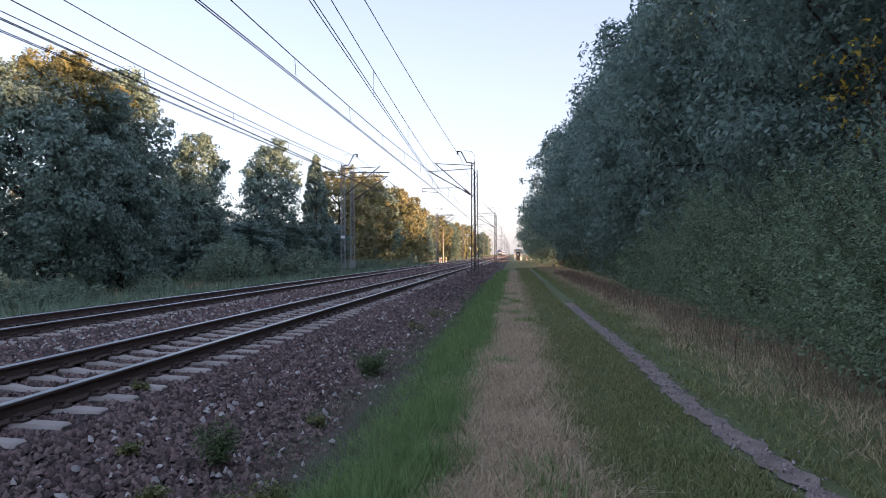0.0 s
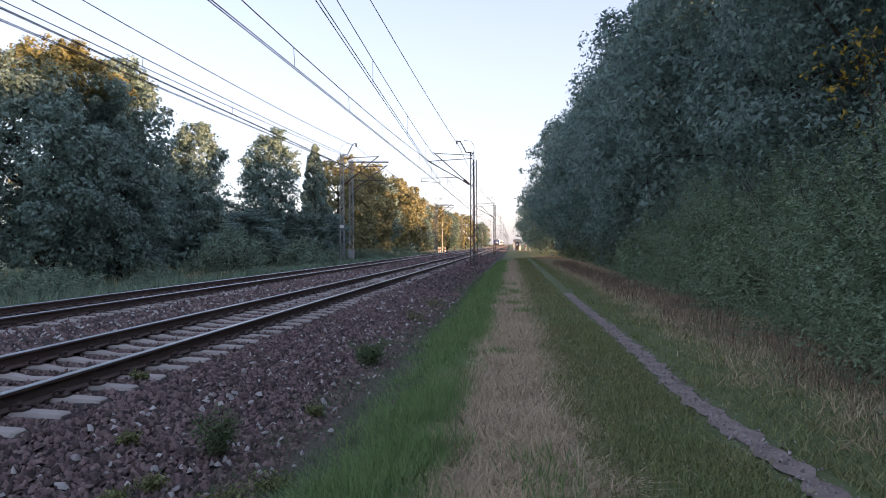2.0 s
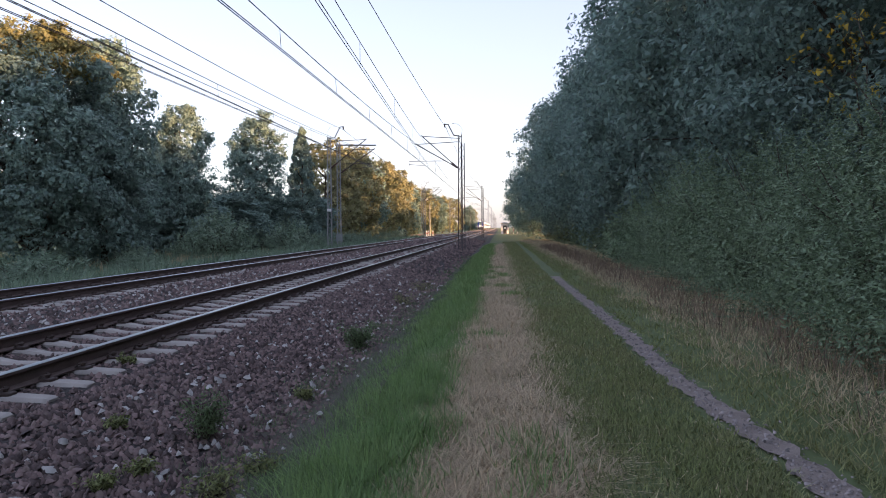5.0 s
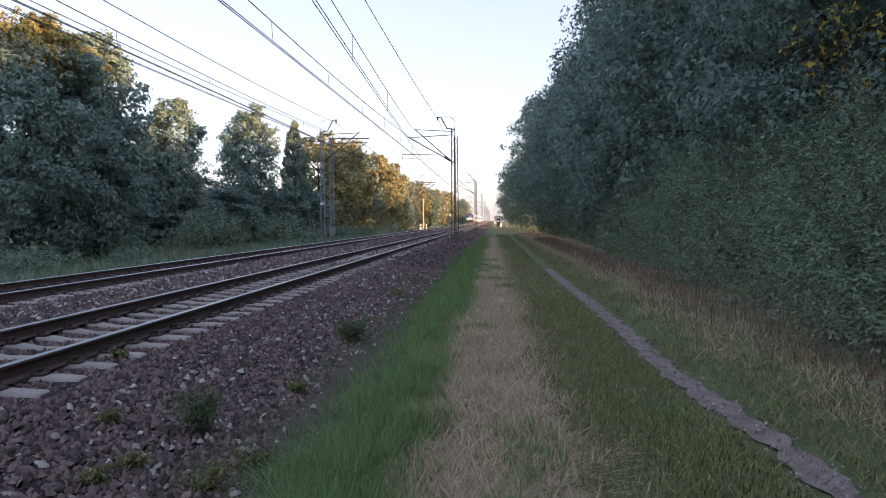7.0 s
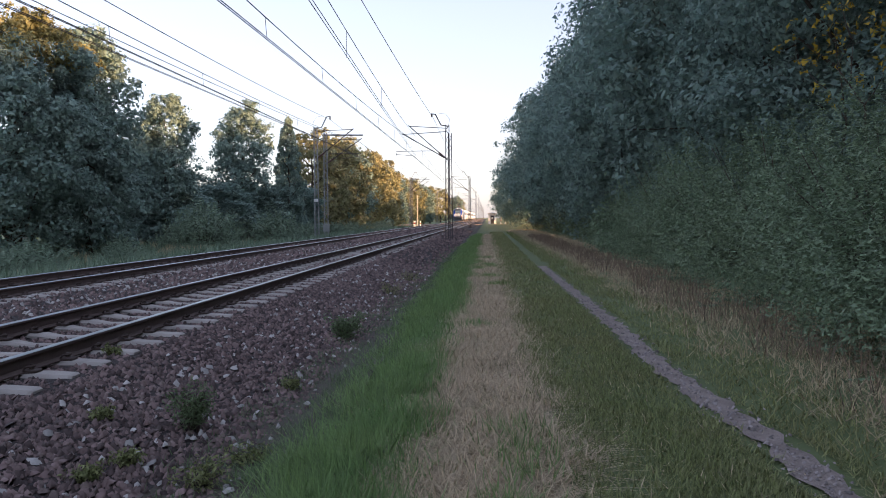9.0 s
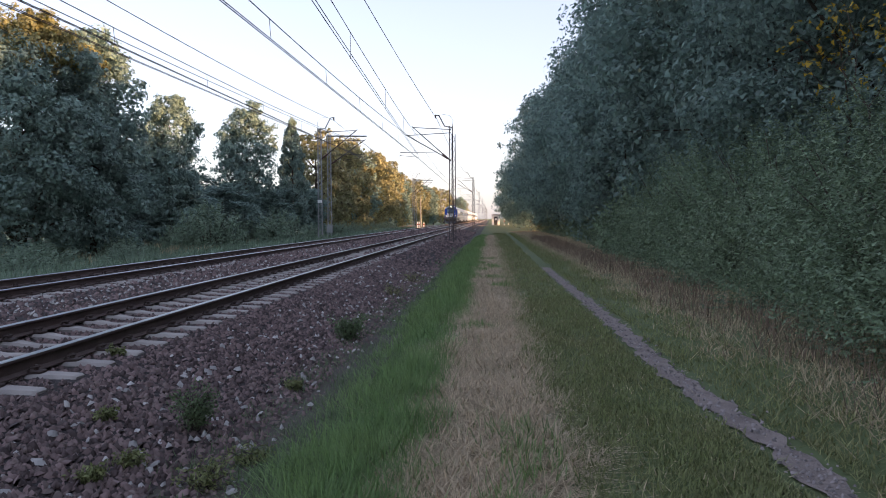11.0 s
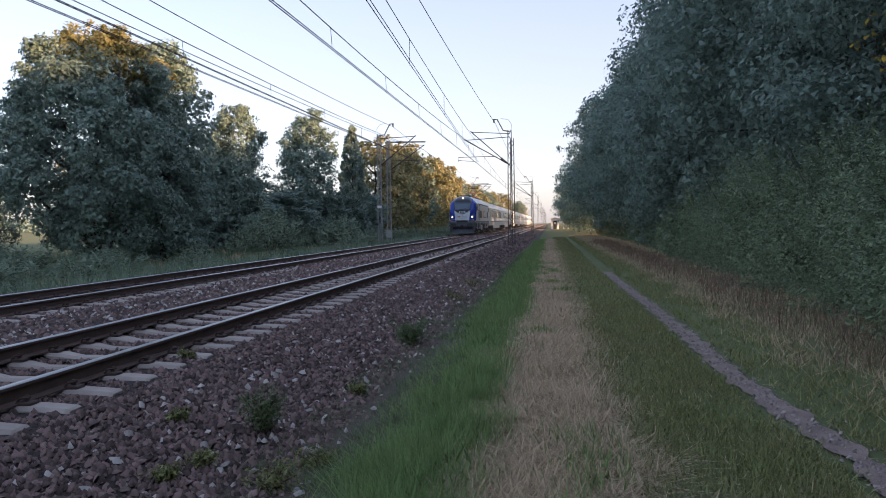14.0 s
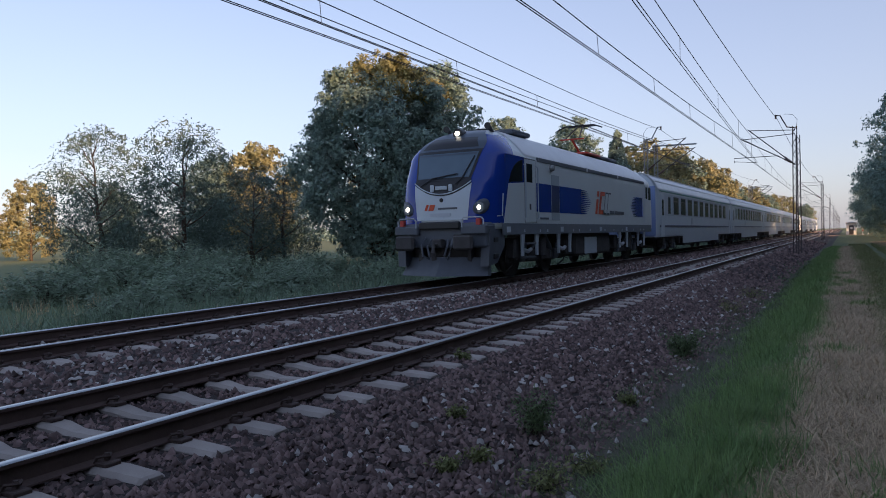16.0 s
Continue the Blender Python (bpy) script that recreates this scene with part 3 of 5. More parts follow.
OAK_L = "tall dark green broadleaf tree in dense leaf at the wood's edge"
forest = [make_tree("oak_tree", OAK_L, 10 + k, 17.2, 0.3, 7.8, 50, 24, 40, 0.21, M_OAK, bough=0.34, clump=0.36, ragged=0.5, group="trees of the wood") for k in range(3)]
plain = make_tree("oak_tree", OAK_L, 17, 16.5, 0.3, 7.4, 34, 12, 14, 0.75, M_OAK, group="trees of the wood")
close = make_tree("oak_tree", OAK_L, 19, 17.0, 0.3, 7.6, 64, 36, 60, 0.125, M_OAK, bough=0.33, clump=0.34, ragged=0.5, group="trees of the wood")
for i, (x, y, s) in enumerate([(14.6, 13, 1.08), (13.4, 22, 1.08)]):
    plant(close, x, y, s=s, turn=i * 77.0 + 30, group="trees of the wood")
FOREST = [(11.3, 31, 1.0), (11.0, 40, 1.02), (10.6, 49, 1.0), (11.0, 59, 1.04), (10.8, 70, 1.06), (10.6, 82, 1.08), (10.5, 93, 1.1), (8.6, 116, 0.84), (8.3, 134, 0.8), (8.1, 152, 0.76), (7.9, 171, 0.76)]
# added back rows, many out of view, to keep low sun off the line
SHADE_BACK = [(13.2, 7.6, 1.0), (20, 3, 1.05), (27, 3, 1.1), (12.6, -2.8, 1.0), (12.6, -14, 1.0), (12.6, -26, 1.0), (12.6, -38, 1.0),(12.5, 104, 0.85), (13.5, 122, 0.7), (13.6, 140, 0.72), (12, 181, 0.8), (12.5, 193, 0.8), (12.5, 206, 0.8), (13, 222, 0.8), (13, 240, 0.8),(19.5, 22, 1.05), (20, 9, 1.05), (27, 14, 1.1), (27, -12, 1.1), (20, -14, 1.05), (20, -38, 1.05), (27, -32, 1.1), (20, 34, 1.05), (19.5, 46, 1.15), (20, 58, 1.15), (20, 73, 1.1), (27, 30, 1.2), (27, 48, 1.2),
        (13, 2, 1.0), (12.5, -8, 1.05), (12, -20, 1.0), (13, -32, 1.05), (12, -45, 1.05), (13, -60, 1.05), (20, -3, 1.1), (20, -26, 1.1), (20, -50, 1.1), (13, -78, 1.05), (13, -96, 1.05)]
for i, (x, y, s) in enumerate(FOREST):
    plant(forest[i % 3], x + 0.5, y, s=s, turn=i * 77.0, group="trees of the wood")
for i, (x, y, s) in enumerate(SHADE_BACK):
    plant(plain, x, y, s=s, turn=i * 77.0, group="trees of the wood")
HEDGE = "dense leafy green bush at the edge of the path"
bushes = [make_bush("hedge_bush", HEDGE, 30 + k, 4.5, 2.9, 1500, 27, 0.062, M_BUSH, length=1.0, group="bushes along the path", quad=False) for k in range(2)]
sparse = make_bush("hedge_bush", HEDGE, 37, 4.5, 2.9, 480, 14, 0.17, M_BUSH, group="bushes along the path", quad=False)
BUSH = [(6.35, 8.4, 0.98, 0.70), (6.9, 12.6, 1.0, 0.76), (7.2, 17.4, 1.02, 0.86), (7.3, 22.4, 1.0, 0.88), (7.5, 27, 1.0, 0.86)]
FAR_BUSH = [(7.7, 32, 0.95, 0.82), (7.9, 37, 0.85, 0.62), (8.3, 43, 0.8, 0.5), (6.5, 4.0, 0.85, 0.85), (7.0, 0.0, 0.85, 0.85), (9, 53, 0.8, 0.45), (9, 65, 0.8, 0.45), (8.6, 80, 0.8, 0.45), (9, 95, 0.8, 0.45)]
for i, (x, y, s, sz) in enumerate(BUSH):
    plant(bushes[i % 2], x, y, s=s, sz=sz, turn=i * 67.0, group="bushes along the path")
for i, (x, y, s, sz) in enumerate(FAR_BUSH):
    plant(sparse, x, y, s=s, sz=sz, turn=i * 67.0, group="bushes along the path")

# added trees: their yellow leaves stand for sunlit patches in the wood
golden = make_tree("young_maple", "added slender tree whose yellow leaves stand for backlit leaf patches", 45, 6.4, 4.3, 1.5, 7, 3, 6, 0.10, M_SUNLEAF, prof=ROUND_P, bough=0.3, trunk=0.05, clump=0.5)
for i, (x, y, s) in enumerate([(7.7, 15.4, 1.0), (8.5, 17.6, 1.0)]):
    plant(golden, x, y, s=s, turn=i * 100.0, group="yellow-leaved young trees")

# left of the line
big = make_tree("oak_tree", "broad dark oak with yellowing, sun-gold top standing in the meadow", 41, 13.3, 1.2, 5.5, 62, 28, 50, 0.17, M_OAK, bough=0.30, clump=0.36, ragged=0.5, trunk=0.42, autumn=15)
plant(big, -24.2, 37.2, z=-0.6, turn=20)
slim = [make_tree("slender_tree", "slender upright green tree of the row beyond the tracks", 50 + k, 14.0, 0.5, 3.6, 46, 17, 28, 0.23, M_OAK, prof=p, bough=0.30 if p is CONE_P else 0.42, clump=0.40, ragged=0.55, trunk=0.2, group="tree row beyond the tracks") for k, p in enumerate((CONE_P, SLIM_P, ROUND_P))]
LEFT = [(1, -22.7, 41.5, 0.95, 0.97), (1, -25.5, 47, 1.0, 0.6), (1, -26.6, 61, 0.80, 0.93), (2, -24.9, 76, 1.0, 1.03), (0, -21.6, 82, 0.75, 0.97), (2, -29, 72, 1.1, 0.5), (2, -26.5, 80, 1.1, 0.46), (2, -31, 64, 1.2, 0.52), (1, -28.6, 62, 0.75, 0.72), (2, -23.3, 79, 1.0, 0.42), (1, -29.8, 66, 0.8, 0.68), (2, -27, 82, 1.1, 0.42), (1, -33, 58, 1.2, 0.75), (2, -24, 92, 1.1, 0.5), (2, -27, 64, 1.2, 0.38), (2, -25, 69, 1.1, 0.40), (1, -34, 66, 1.2, 0.7), (2, -22, 87, 1.0, 0.45)]
for k, x, y, s, sz in LEFT:
    plant(slim[k], x, y, s=s, sz=sz, turn=x * 31, group="tree row beyond the tracks")
# trees whose leaf colour holds the warm sunlight
gold = [make_tree("autumn_tree", "tree beyond the tracks with the sun's gold in its leaf colour", 60 + k, 13.8, 0.5, 4.7, 40, 12, 20, 0.37, M_GOLD, prof=ROUND_P, bough=0.32, clump=0.46, ragged=0.6, trunk=0.22, group="sunlit trees far along the line") for k in range(2)]
for i, (x, y, s) in enumerate([(-22.5, 98, 1.02), (-21, 108, 1.05), (-22, 120, 1.1), (-20.5, 134, 1.08), (-20.5, 150, 1.05), (-20, 168, 0.95), (-21, 190, 0.95), (-20, 215, 1.0), (-19, 245, 1.0), (-19, 280, 1.05), (-18, 340, 1.15), (-12.6, 400, 1.05), (-13.0, 470, 1.05),
                               (-54.5, 60, 0.92), (-58.5, 57, 0.85), (-48, 72, 0.75), (-70, 74, 0.8), (-90, 70, 0.75), (-98, 62, 0.8), (-106, 54, 0.8), (-80, 95, 0.9), (-120, 60, 0.9), (13, 215, 1.1), (14, 250, 1.1), (13, 300, 1.1)]):
    if i % 3 == 2:
        plant(slim[2], x, y, s=s * 1.25, sz=s * 0.95, turn=i * 53.0, group="tree row beyond the tracks")
    else:
        plant(gold[i % 2], x, y, s=s, turn=i * 53.0, group="sunlit trees far along the line")
wil = [make_tree("willow_tree", "airy grey-green willow with thin leaves in the meadow", 70 + k, 9.8, 0.3, 3.9, 40, 15, 15, 0.22, M_WILLOW, prof=SLIM_P, bough=0.34, trunk=0.16, aspect=0.3, group="willows in the meadow", clump=0.5, ragged=0.8) for k in range(2)]
for i, (x, y, s, sz) in enumerate([(-42.5, 31.5, 1.0, 1.0), (-38.0, 34.5, 1.05, 1.05), (-34.0, 36.5, 0.85, 0.7), (-41, 37, 0.9, 0.72), (-47, 35, 0.9, 0.7), (-36, 42, 0.95, 0.8)]):
    plant(wil[i % 2], x, y, s=s, sz=sz, turn=i * 80.0, group="willows in the meadow")
shrub = [make_bush("willow_shrub", "low grey-green willow shrub beside the railway", 80 + k, 2.7, 2.0, 330, 14, 0.2, M_SHRUB, length=0.95, aspect=0.3, group="shrubs beside the far track", up=1.1, quad=False) for k in range(2)]
for i, (x, y, s, sz) in enumerate([(-20.0, 52.5, 1.25, 1.2), (-18.4, 66, 1.2, 1.0), (-18.2, 76, 0.9, 0.6), (-18, 90, 1.1, 0.6), (-17.5, 100, 1.1, 0.6), (-17.2, 112, 1.1, 0.6), (-17, 126, 1.2, 0.6), (-24, 58, 1.1, 0.7), (-23, 70, 1.2, 0.8), (-22, 84, 1.2, 0.8), (-29, 33.5, 0.7, 0.4), (-20.5, 40.5, 0.7, 0.45), (-33, 33, 0.9, 0.6), (-37, 29, 1.0, 0.6), (-27, 45, 0.8, 0.5), (-16.5, 13, 0.7, 0.34), (-18.5, 17, 0.9, 0.42), (-17.4, 20.5, 0.8, 0.42), (-20, 24, 0.9, 0.45), (-18, 27, 0.8, 0.4), (-19.5, 31, 0.9, 0.42), (-17, 34, 0.7, 0.34), (-22, 20, 1.0, 0.5), (-25, 25, 1.0, 0.55), (-28, 22, 1.0, 0.55), (-23, 29.5, 1.0, 0.5), (-30, 27, 1.1, 0.7), (-34, 25, 1.1, 0.7), (-26, 17, 1.0, 0.45)]):
    plant(shrub[i % 2], x, y, s=s, sz=sz, turn=i * 91.0, group="shrubs beside the far track")


# ---- grass ----
def blades(name, label, n, xr, yr, h, w, material, seed, lean=0.5, bias=1.6, clumps=0, edge=0.07, gauss=False, category="grass", bend=None):
    """Bent grass blades of two quads each, denser towards the near end."""
    rng = np.random.default_rng(seed)
    y = yr[0] + (yr[1] - yr[0]) * rng.uniform(0, 1, n) ** bias
    x = rng.normal((xr[0] + xr[1]) / 2, (xr[1] - xr[0]) / 3.2, n) if gauss else rng.uniform(xr[0], xr[1], n)
    if clumps:
        cx, cy = rng.uniform(xr[0], xr[1], clumps), yr[0] + (yr[1] - yr[0]) * rng.uniform(0, 1, clumps) ** bias
        k = rng.integers(0, clumps, n)
        x, y = cx[k] + rng.normal(0, 0.13, n), cy[k] + rng.normal(0, 0.13, n)
    else:
        x = x + edge * np.interp(y, np.arange(0, 120, 0.35), np.random.default_rng(seed + 90).normal(0, 1, 343)) + rng.normal(0, edge * 0.8, n)
        thin = np.sin(x * 5.1 + np.sin(y * 2.3 + seed)) * np.sin(y * 1.7 + seed * 2.1) + rng.uniform(-0.7, 1.6, n) > 0
        x, y = x[thin], y[thin]
        n = len(x)
    x = x + (np.array([bend(q) for q in y]) if bend else 0)
    px = [-60, *np.linspace(-15, 0, 151), 3.6, 6, 12]
    z = np.interp(x, px, [ground_z(q) for q in px])
    far = 1 + np.clip((y - 10) / 25, 0, 4)
    hh = h * rng.uniform(0.45, 1.25, n)
    ww = w * rng.uniform(0.6, 1.3, n) * far
    a = rng.uniform(0, 2 * np.pi, n)
    d = np.stack([np.cos(a), np.sin(a), 0 * a], 1)
    s = np.stack([-np.sin(a), np.cos(a), 0 * a], 1)
    L = lean * rng.uniform(0.2, 1.4, n)
    p0 = np.stack([x, y, z - 0.01], 1)
    up = np.array([0, 0, 1.0])
    p2 = p0 + up * (hh * np.clip(1 - L * 0.35, 0.12, 1))[:, None] + d * (hh * L)[:, None]
    sw = s * (ww / 2)[:, None]
    v = np.stack([p0 - sw, p0 + sw, p2], 1).reshape(-1, 3)
    f = np.arange(n * 3).reshape(n, 3)
    ob = new(name, raw_mesh(name, v, f, material))
    return tagged(ob, label, category, kind="stuff")


blades("tall_grass", "lush green tall grass along the ditch edge", 66000, (-1.36, -0.56), (2.0, 70), 0.15, 0.010, M_GRASS, 1, 1.0, edge=0.13)
blades("cut_grass", "pale dry mown grass lying in a strip", 70000, (-0.55, 0.50), (2.2, 70), 0.11, 0.011, M_HAY, 2, 2.4, edge=0.09)
blades("lawn_grass", "short green grass of the wheel track", 85000, (0.5, 1.74), (2.2, 80), 0.075, 0.012, M_LAWN, 3, 0.9, edge=0.05, bend=path_bend)
blades("cut_grass", "dry mown stalks lying across the strip", 42000, (-0.52, 0.48), (2.2, 15), 0.15, 0.010, M_HAY, 41, 3.0, 1.2, edge=0.1)
blades("lawn_grass", "short green grass beside the footpath", 56000, (0.46, 1.75), (2.2, 15), 0.06, 0.010, M_LAWN, 42, 0.9, 1.2, edge=0.05, bend=path_bend)
blades("dry_blades", "straw-coloured blades among the short grass", 7000, (0.4, 1.72), (2.2, 80), 0.08, 0.010, M_HAY, 21, 1.6, bend=path_bend)
blades("green_blades", "green blades growing through the mown strip", 4000, (-0.7, 0.6), (2.2, 60), 0.09, 0.011, M_LAWN, 22, 0.9)
blades("verge_grass", "short worn grass beside the footpath", 40000, (2.20, 3.2), (2.2, 80), 0.085, 0.012, M_LAWN, 4, 0.9, edge=0.05, bend=path_bend)
blades("dry_grass", "straw-coloured dry grass at the foot of the bushes", 75000, (2.7, 5.6), (2.5, 90), 0.16, 0.012, M_DRY, 5, 1.3, edge=0.2)
blades("dead_stalks", "brown dead stalks under the bushes", 9000, (3.3, 4.5), (4, 60), 0.42, 0.010, M_STALK, 55, 0.6, 1.5, edge=0.2)
blades("hay_tufts", "raked tufts of dry mown grass", 20000, (-0.5, 0.46), (2.2, 40), 0.15, 0.010, M_HAY, 56, 2.4, clumps=900)
blades("path_edge_grass", "short grass fringing the trodden footpath", 6000, (1.66, 1.76), (2.2, 24), 0.05, 0.009, M_LAWN, 51, 1.3, 1.4, edge=0.04, bend=path_bend)
blades("path_edge_grass", "short grass fringing the trodden footpath", 6000, (2.17, 2.28), (2.2, 24), 0.055, 0.009, M_LAWN, 52, 1.3, 1.4, edge=0.04, bend=path_bend)
blades("path_litter", "dry stalks lying on the trodden footpath", 700, (1.80, 2.12), (2.2, 20), 0.05, 0.006, M_HAY, 53, 2.6, 1.4, bend=path_bend)
blades("ditch_weeds", "dark weeds growing in the ballast foot", 40000, (-2.2, -1.05), (2.0, 45), 0.12, 0.012, M_WEED, 6, 1.1, clumps=520)
blades("ditch_grass", "green grass creeping down into the ditch", 12000, (-1.7, -1.1), (2.0, 50), 0.12, 0.011, M_GRASS, 16, 1.2, clumps=130)
blades("grass_tufts", "bright green tufts standing out of the grass edge", 22000, (-1.3, -0.6), (2.2, 45), 0.24, 0.010, M_GRASS, 17, 0.9, clumps=170)
for k, (lb, n, xr, h, mt) in enumerate((("green tall grass along the ditch behind the viewer", 6000, (-1.35, -0.5), 0.26, M_GRASS), ("dry mown grass behind the viewer", 9000, (-0.52, 0.5), 0.12, M_HAY), ("short green grass behind the viewer", 16000, (0.4, 3.0), 0.07, M_LAWN), ("dry grass by the bushes behind the viewer", 7000, (2.8, 5.6), 0.17, M_DRY))):
    blades("path_grass", lb, n, xr, (-9, 2.4), h, 0.015, mt, 60 + k, 1.2, 0.8)
blades("green_tufts", "bright green grass tufts in the mown strip", 4200, (-0.9, 0.3), (3.5, 30), 0.15, 0.012, M_GRASS, 7, 0.7, clumps=24)
blades("meadow_grass", "tall pale meadow grass beyond the railway", 45000, (-40, -12.4), (8, 95), 0.55, 0.03, M_MEADOW, 8, 0.6, 1.0)
blades("trackside_weeds", "tall grey-green weeds along the far track", 42000, (-17.5, -11.9), (5, 110), 0.75, 0.035, M_MEADOW, 31, 0.7, 1.1, edge=0.3)
blades("reed_grass", "straw-coloured seeding grass beyond the railway", 12000, (-40, -13.0), (8, 95), 0.6, 0.022, M_DRY, 9, 0.5, 1.0, clumps=520)


# ---- ballast stones ----
def stone_cloud(rng, x, y, z, size):
    """Angular stones: distorted octahedra with a flattened base."""
    n = len(x)
    base = np.array([(1, 0, 0), (0, 1, 0), (-1, 0, 0), (0, -1, 0), (0, 0, 1), (0.5, 0.5, 0.75), (-0.5, -0.4, 0.8), (0, 0, -0.6)], float)
    v = base[None] * (1 + rng.uniform(-0.35, 0.35, (n, 8, 3))) * (size / 2)[:, None, None] * rng.uniform(0.65, 1.3, (n, 1, 3))
    a = rng.uniform(0, 6.28, n)
    c, s = np.cos(a)[:, None], np.sin(a)[:, None]
    t = rng.normal(0, 0.4, n)[:, None]
    vx, vy, vz = v[..., 0] * c - v[..., 1] * s, v[..., 0] * s + v[..., 1] * c, v[..., 2]
    vz = vz + vx * t
    v = np.stack([vx + x[:, None], vy + y[:, None], vz + z[:, None]], -1)
    tri = np.array([(0, 5, 4), (0, 1, 5), (1, 4, 5), (1, 2, 4), (2, 6, 4), (2, 3, 6), (3, 4, 6), (3, 0, 4)])
    f = (np.arange(n)[:, None, None] * 8 + tri[None]).reshape(-1, 3)
    return v.reshape(-1, 3), f


def ballast(name, label, n, xr, yr, size, material, seed, bias, sink=0.25, parent=None):
    rng = np.random.default_rng(seed)
    y = yr[0] + (yr[1] - yr[0]) * rng.uniform(0, 1, n) ** bias
    x = rng.uniform(xr[0], xr[1], n)
    s = size * rng.uniform(0.6, 1.45, n) * (1 + np.clip((y - 14) / 40, 0, 1.5))
    px = np.linspace(-12, -1.5, 211)
    for xc, ph in ((X_N, PH_N), (X_F, PH_F)):
        q = np.abs((y + 8.0 - ph + 0.3) % 0.6 - 0.3)
        clear = (np.abs(x - xc) > 1.30 + s * 0.4) | (q > 0.125 + s * 0.35) if xc == X_N else np.ones(len(x), bool)
        x, y, s = x[clear], y[clear], s[clear]
    n = len(x)
    z = np.interp(x, px, [ground_z(q) for q in px]) + s * sink * rng.uniform(-0.3, 1.2, n)
    v, f = stone_cloud(rng, x, y, z, s)
    return tagged(new(name, raw_mesh(name, v, f, material)), label, "ballast", kind="stuff")


ballast("ballast_stones", "dark reddish crushed ballast stones on the bank", 31000, (-3.78, -1.75), (2.0, 26), 0.056, M_STONE, 11, 1.5)
ballast("ballast_stones", "crushed ballast stones between the sleepers", 26000, (-6.4, -3.7), (1.0, 24), 0.055, M_STONE, 12, 1.3)
ballast("ballast_stones", "crushed ballast stones between the two tracks", 19000, (-10.8, -6.3), (3.0, 40), 0.066, M_STONE, 13, 1.3)
ballast("ballast_stones", "distant crushed ballast stones", 13000, (-10.8, -1.9), (24, 95), 0.085, M_STONE, 14, 1.4)
ballast("pale_stones", "scattered pale limestone pieces in the ballast", 900, (-3.6, -1.7), (2.5, 24), 0.06, M_PALESTONE, 15, 1.4, 0.5)
ballast("pale_stones", "pale stones lying between the tracks", 2200, (-10.6, -6.4), (4.0, 40), 0.06, M_PALESTONE, 16, 1.3, 0.5)

ballast("ballast_stones", "crushed ballast stones beside the track behind the viewer", 9000, (-6.4, -1.8), (-9, 2.0), 0.06, M_STONE, 17, 0.8)
bank = bpy.data.objects["ballast_bank"]
rs = np.random.default_rng(77)
kinds = []
for k in range(8):
    v, f = stone_cloud(rs, np.zeros(1), np.zeros(1), np.zeros(1), np.array([0.065]))
    kinds.append(raw_mesh("stone", v, f, M_STONE1))
for k in range(300):
    x, y = rs.uniform(-3.7, -2.2), 3.2 + 4.5 * rs.uniform() ** 1.2
    st = part("stone", kinds[k % 8], None, bank)
    st.location, st.rotation_euler = (x, y, ground_z(x) + 0.02), (rs.uniform(-0.4, 0.4), rs.uniform(-0.4, 0.4), rs.uniform(0, 6.28))


rp = np.random.default_rng(88)
py = 2.6 + 19 * rp.uniform(0, 1, 1500) ** 1.6
px = 1.96 + np.array([path_bend(q) for q in py]) + rp.normal(0, 0.085, 1500)
v, f = stone_cloud(rp, px, py, np.full(1500, 0.004), 0.022 * rp.uniform(0.5, 1.8, 1500))
tagged(new("path_gravel", raw_mesh("path_gravel", v, f, M_PATHSTONE)), "small grey stones trodden into the footpath", "gravel", kind="stuff")


def seedling(name, label, x, y, z, h, r, n, leaf, material, seed):
    """A small weed or bush: thin stems with fine leaves."""
    rng = np.random.default_rng(seed)
    t = thing(name, label, "weed", pose(x, y, z), "weeds on the ballast foot")
    stems = Shape()
    cs = []
    for k in range(9):
        a, q = k * 2.4, r * rng.uniform(0.3, 1)
        tip = (q * math.cos(a), q * math.sin(a), h * rng.uniform(0.6, 1))
        stems.tube([(0, 0, -0.05), (tip[0] * 0.4, tip[1] * 0.4, tip[2] * 0.6), tip], [0.008, 0.006, 0.002], 4)
        cs += [np.array(tip) * u + rng.normal(0, r * 0.12, 3) for u in (0.35, 0.55, 0.75, 0.95)]
    tagged(part("stem", stems, M_BARK, t), kind="stuff")
    v, f = leaf_cloud(rng, cs, [r * 0.4] * len(cs), n // len(cs), leaf, 0.35, fine=True)
    part("foliage", raw_mesh("foliage", v, f, material), None, t)


seedling("young_pine", "dark green young bush growing in the ballast", -2.45, 5.85, -0.16, 0.36, 0.2, 1500, 0.035, M_WEED, 1)
seedling("young_pine", "dark green young bush growing in the ballast", -2.15, 10.8, -0.25, 0.42, 0.26, 1500, 0.045, M_WEED, 2)
for k, (x, y, r) in enumerate([(-4.1, 7.7, 0.1), (-3.15, 5.7, 0.1), (-2.55, 4.95, 0.12), (-2.65, 4.6, 0.1), (-1.95, 4.8, 0.2), (-1.8, 5.3, 0.16), (-2.1, 7.6, 0.14), (-2.3, 17, 0.3), (-2.2, 20.5, 0.35)]):
    seedling("ballast_weed", "low green weed growing among the ballast stones", x, y, ground_z(x), r * 0.9, r, 500, 0.04, M_LAWN, 10 + k)

# ---- far woods ----
rw = np.random.default_rng(4)
ang = rw.uniform(-1.35, 0.9, 15000)
dist = rw.uniform(560, 760, 15000)
top = 13 + 5 * np.sin(ang * 23) + 3 * np.sin(ang * 61 + 1) + 2 * np.sin(ang * 140)
wx, wy = dist * np.sin(ang), dist * np.cos(ang)
keep = np.abs(wx + 7) > 26
wp = np.stack([wx, wy, top * rw.uniform(0, 1, 15000) - 0.5], 1)[keep]
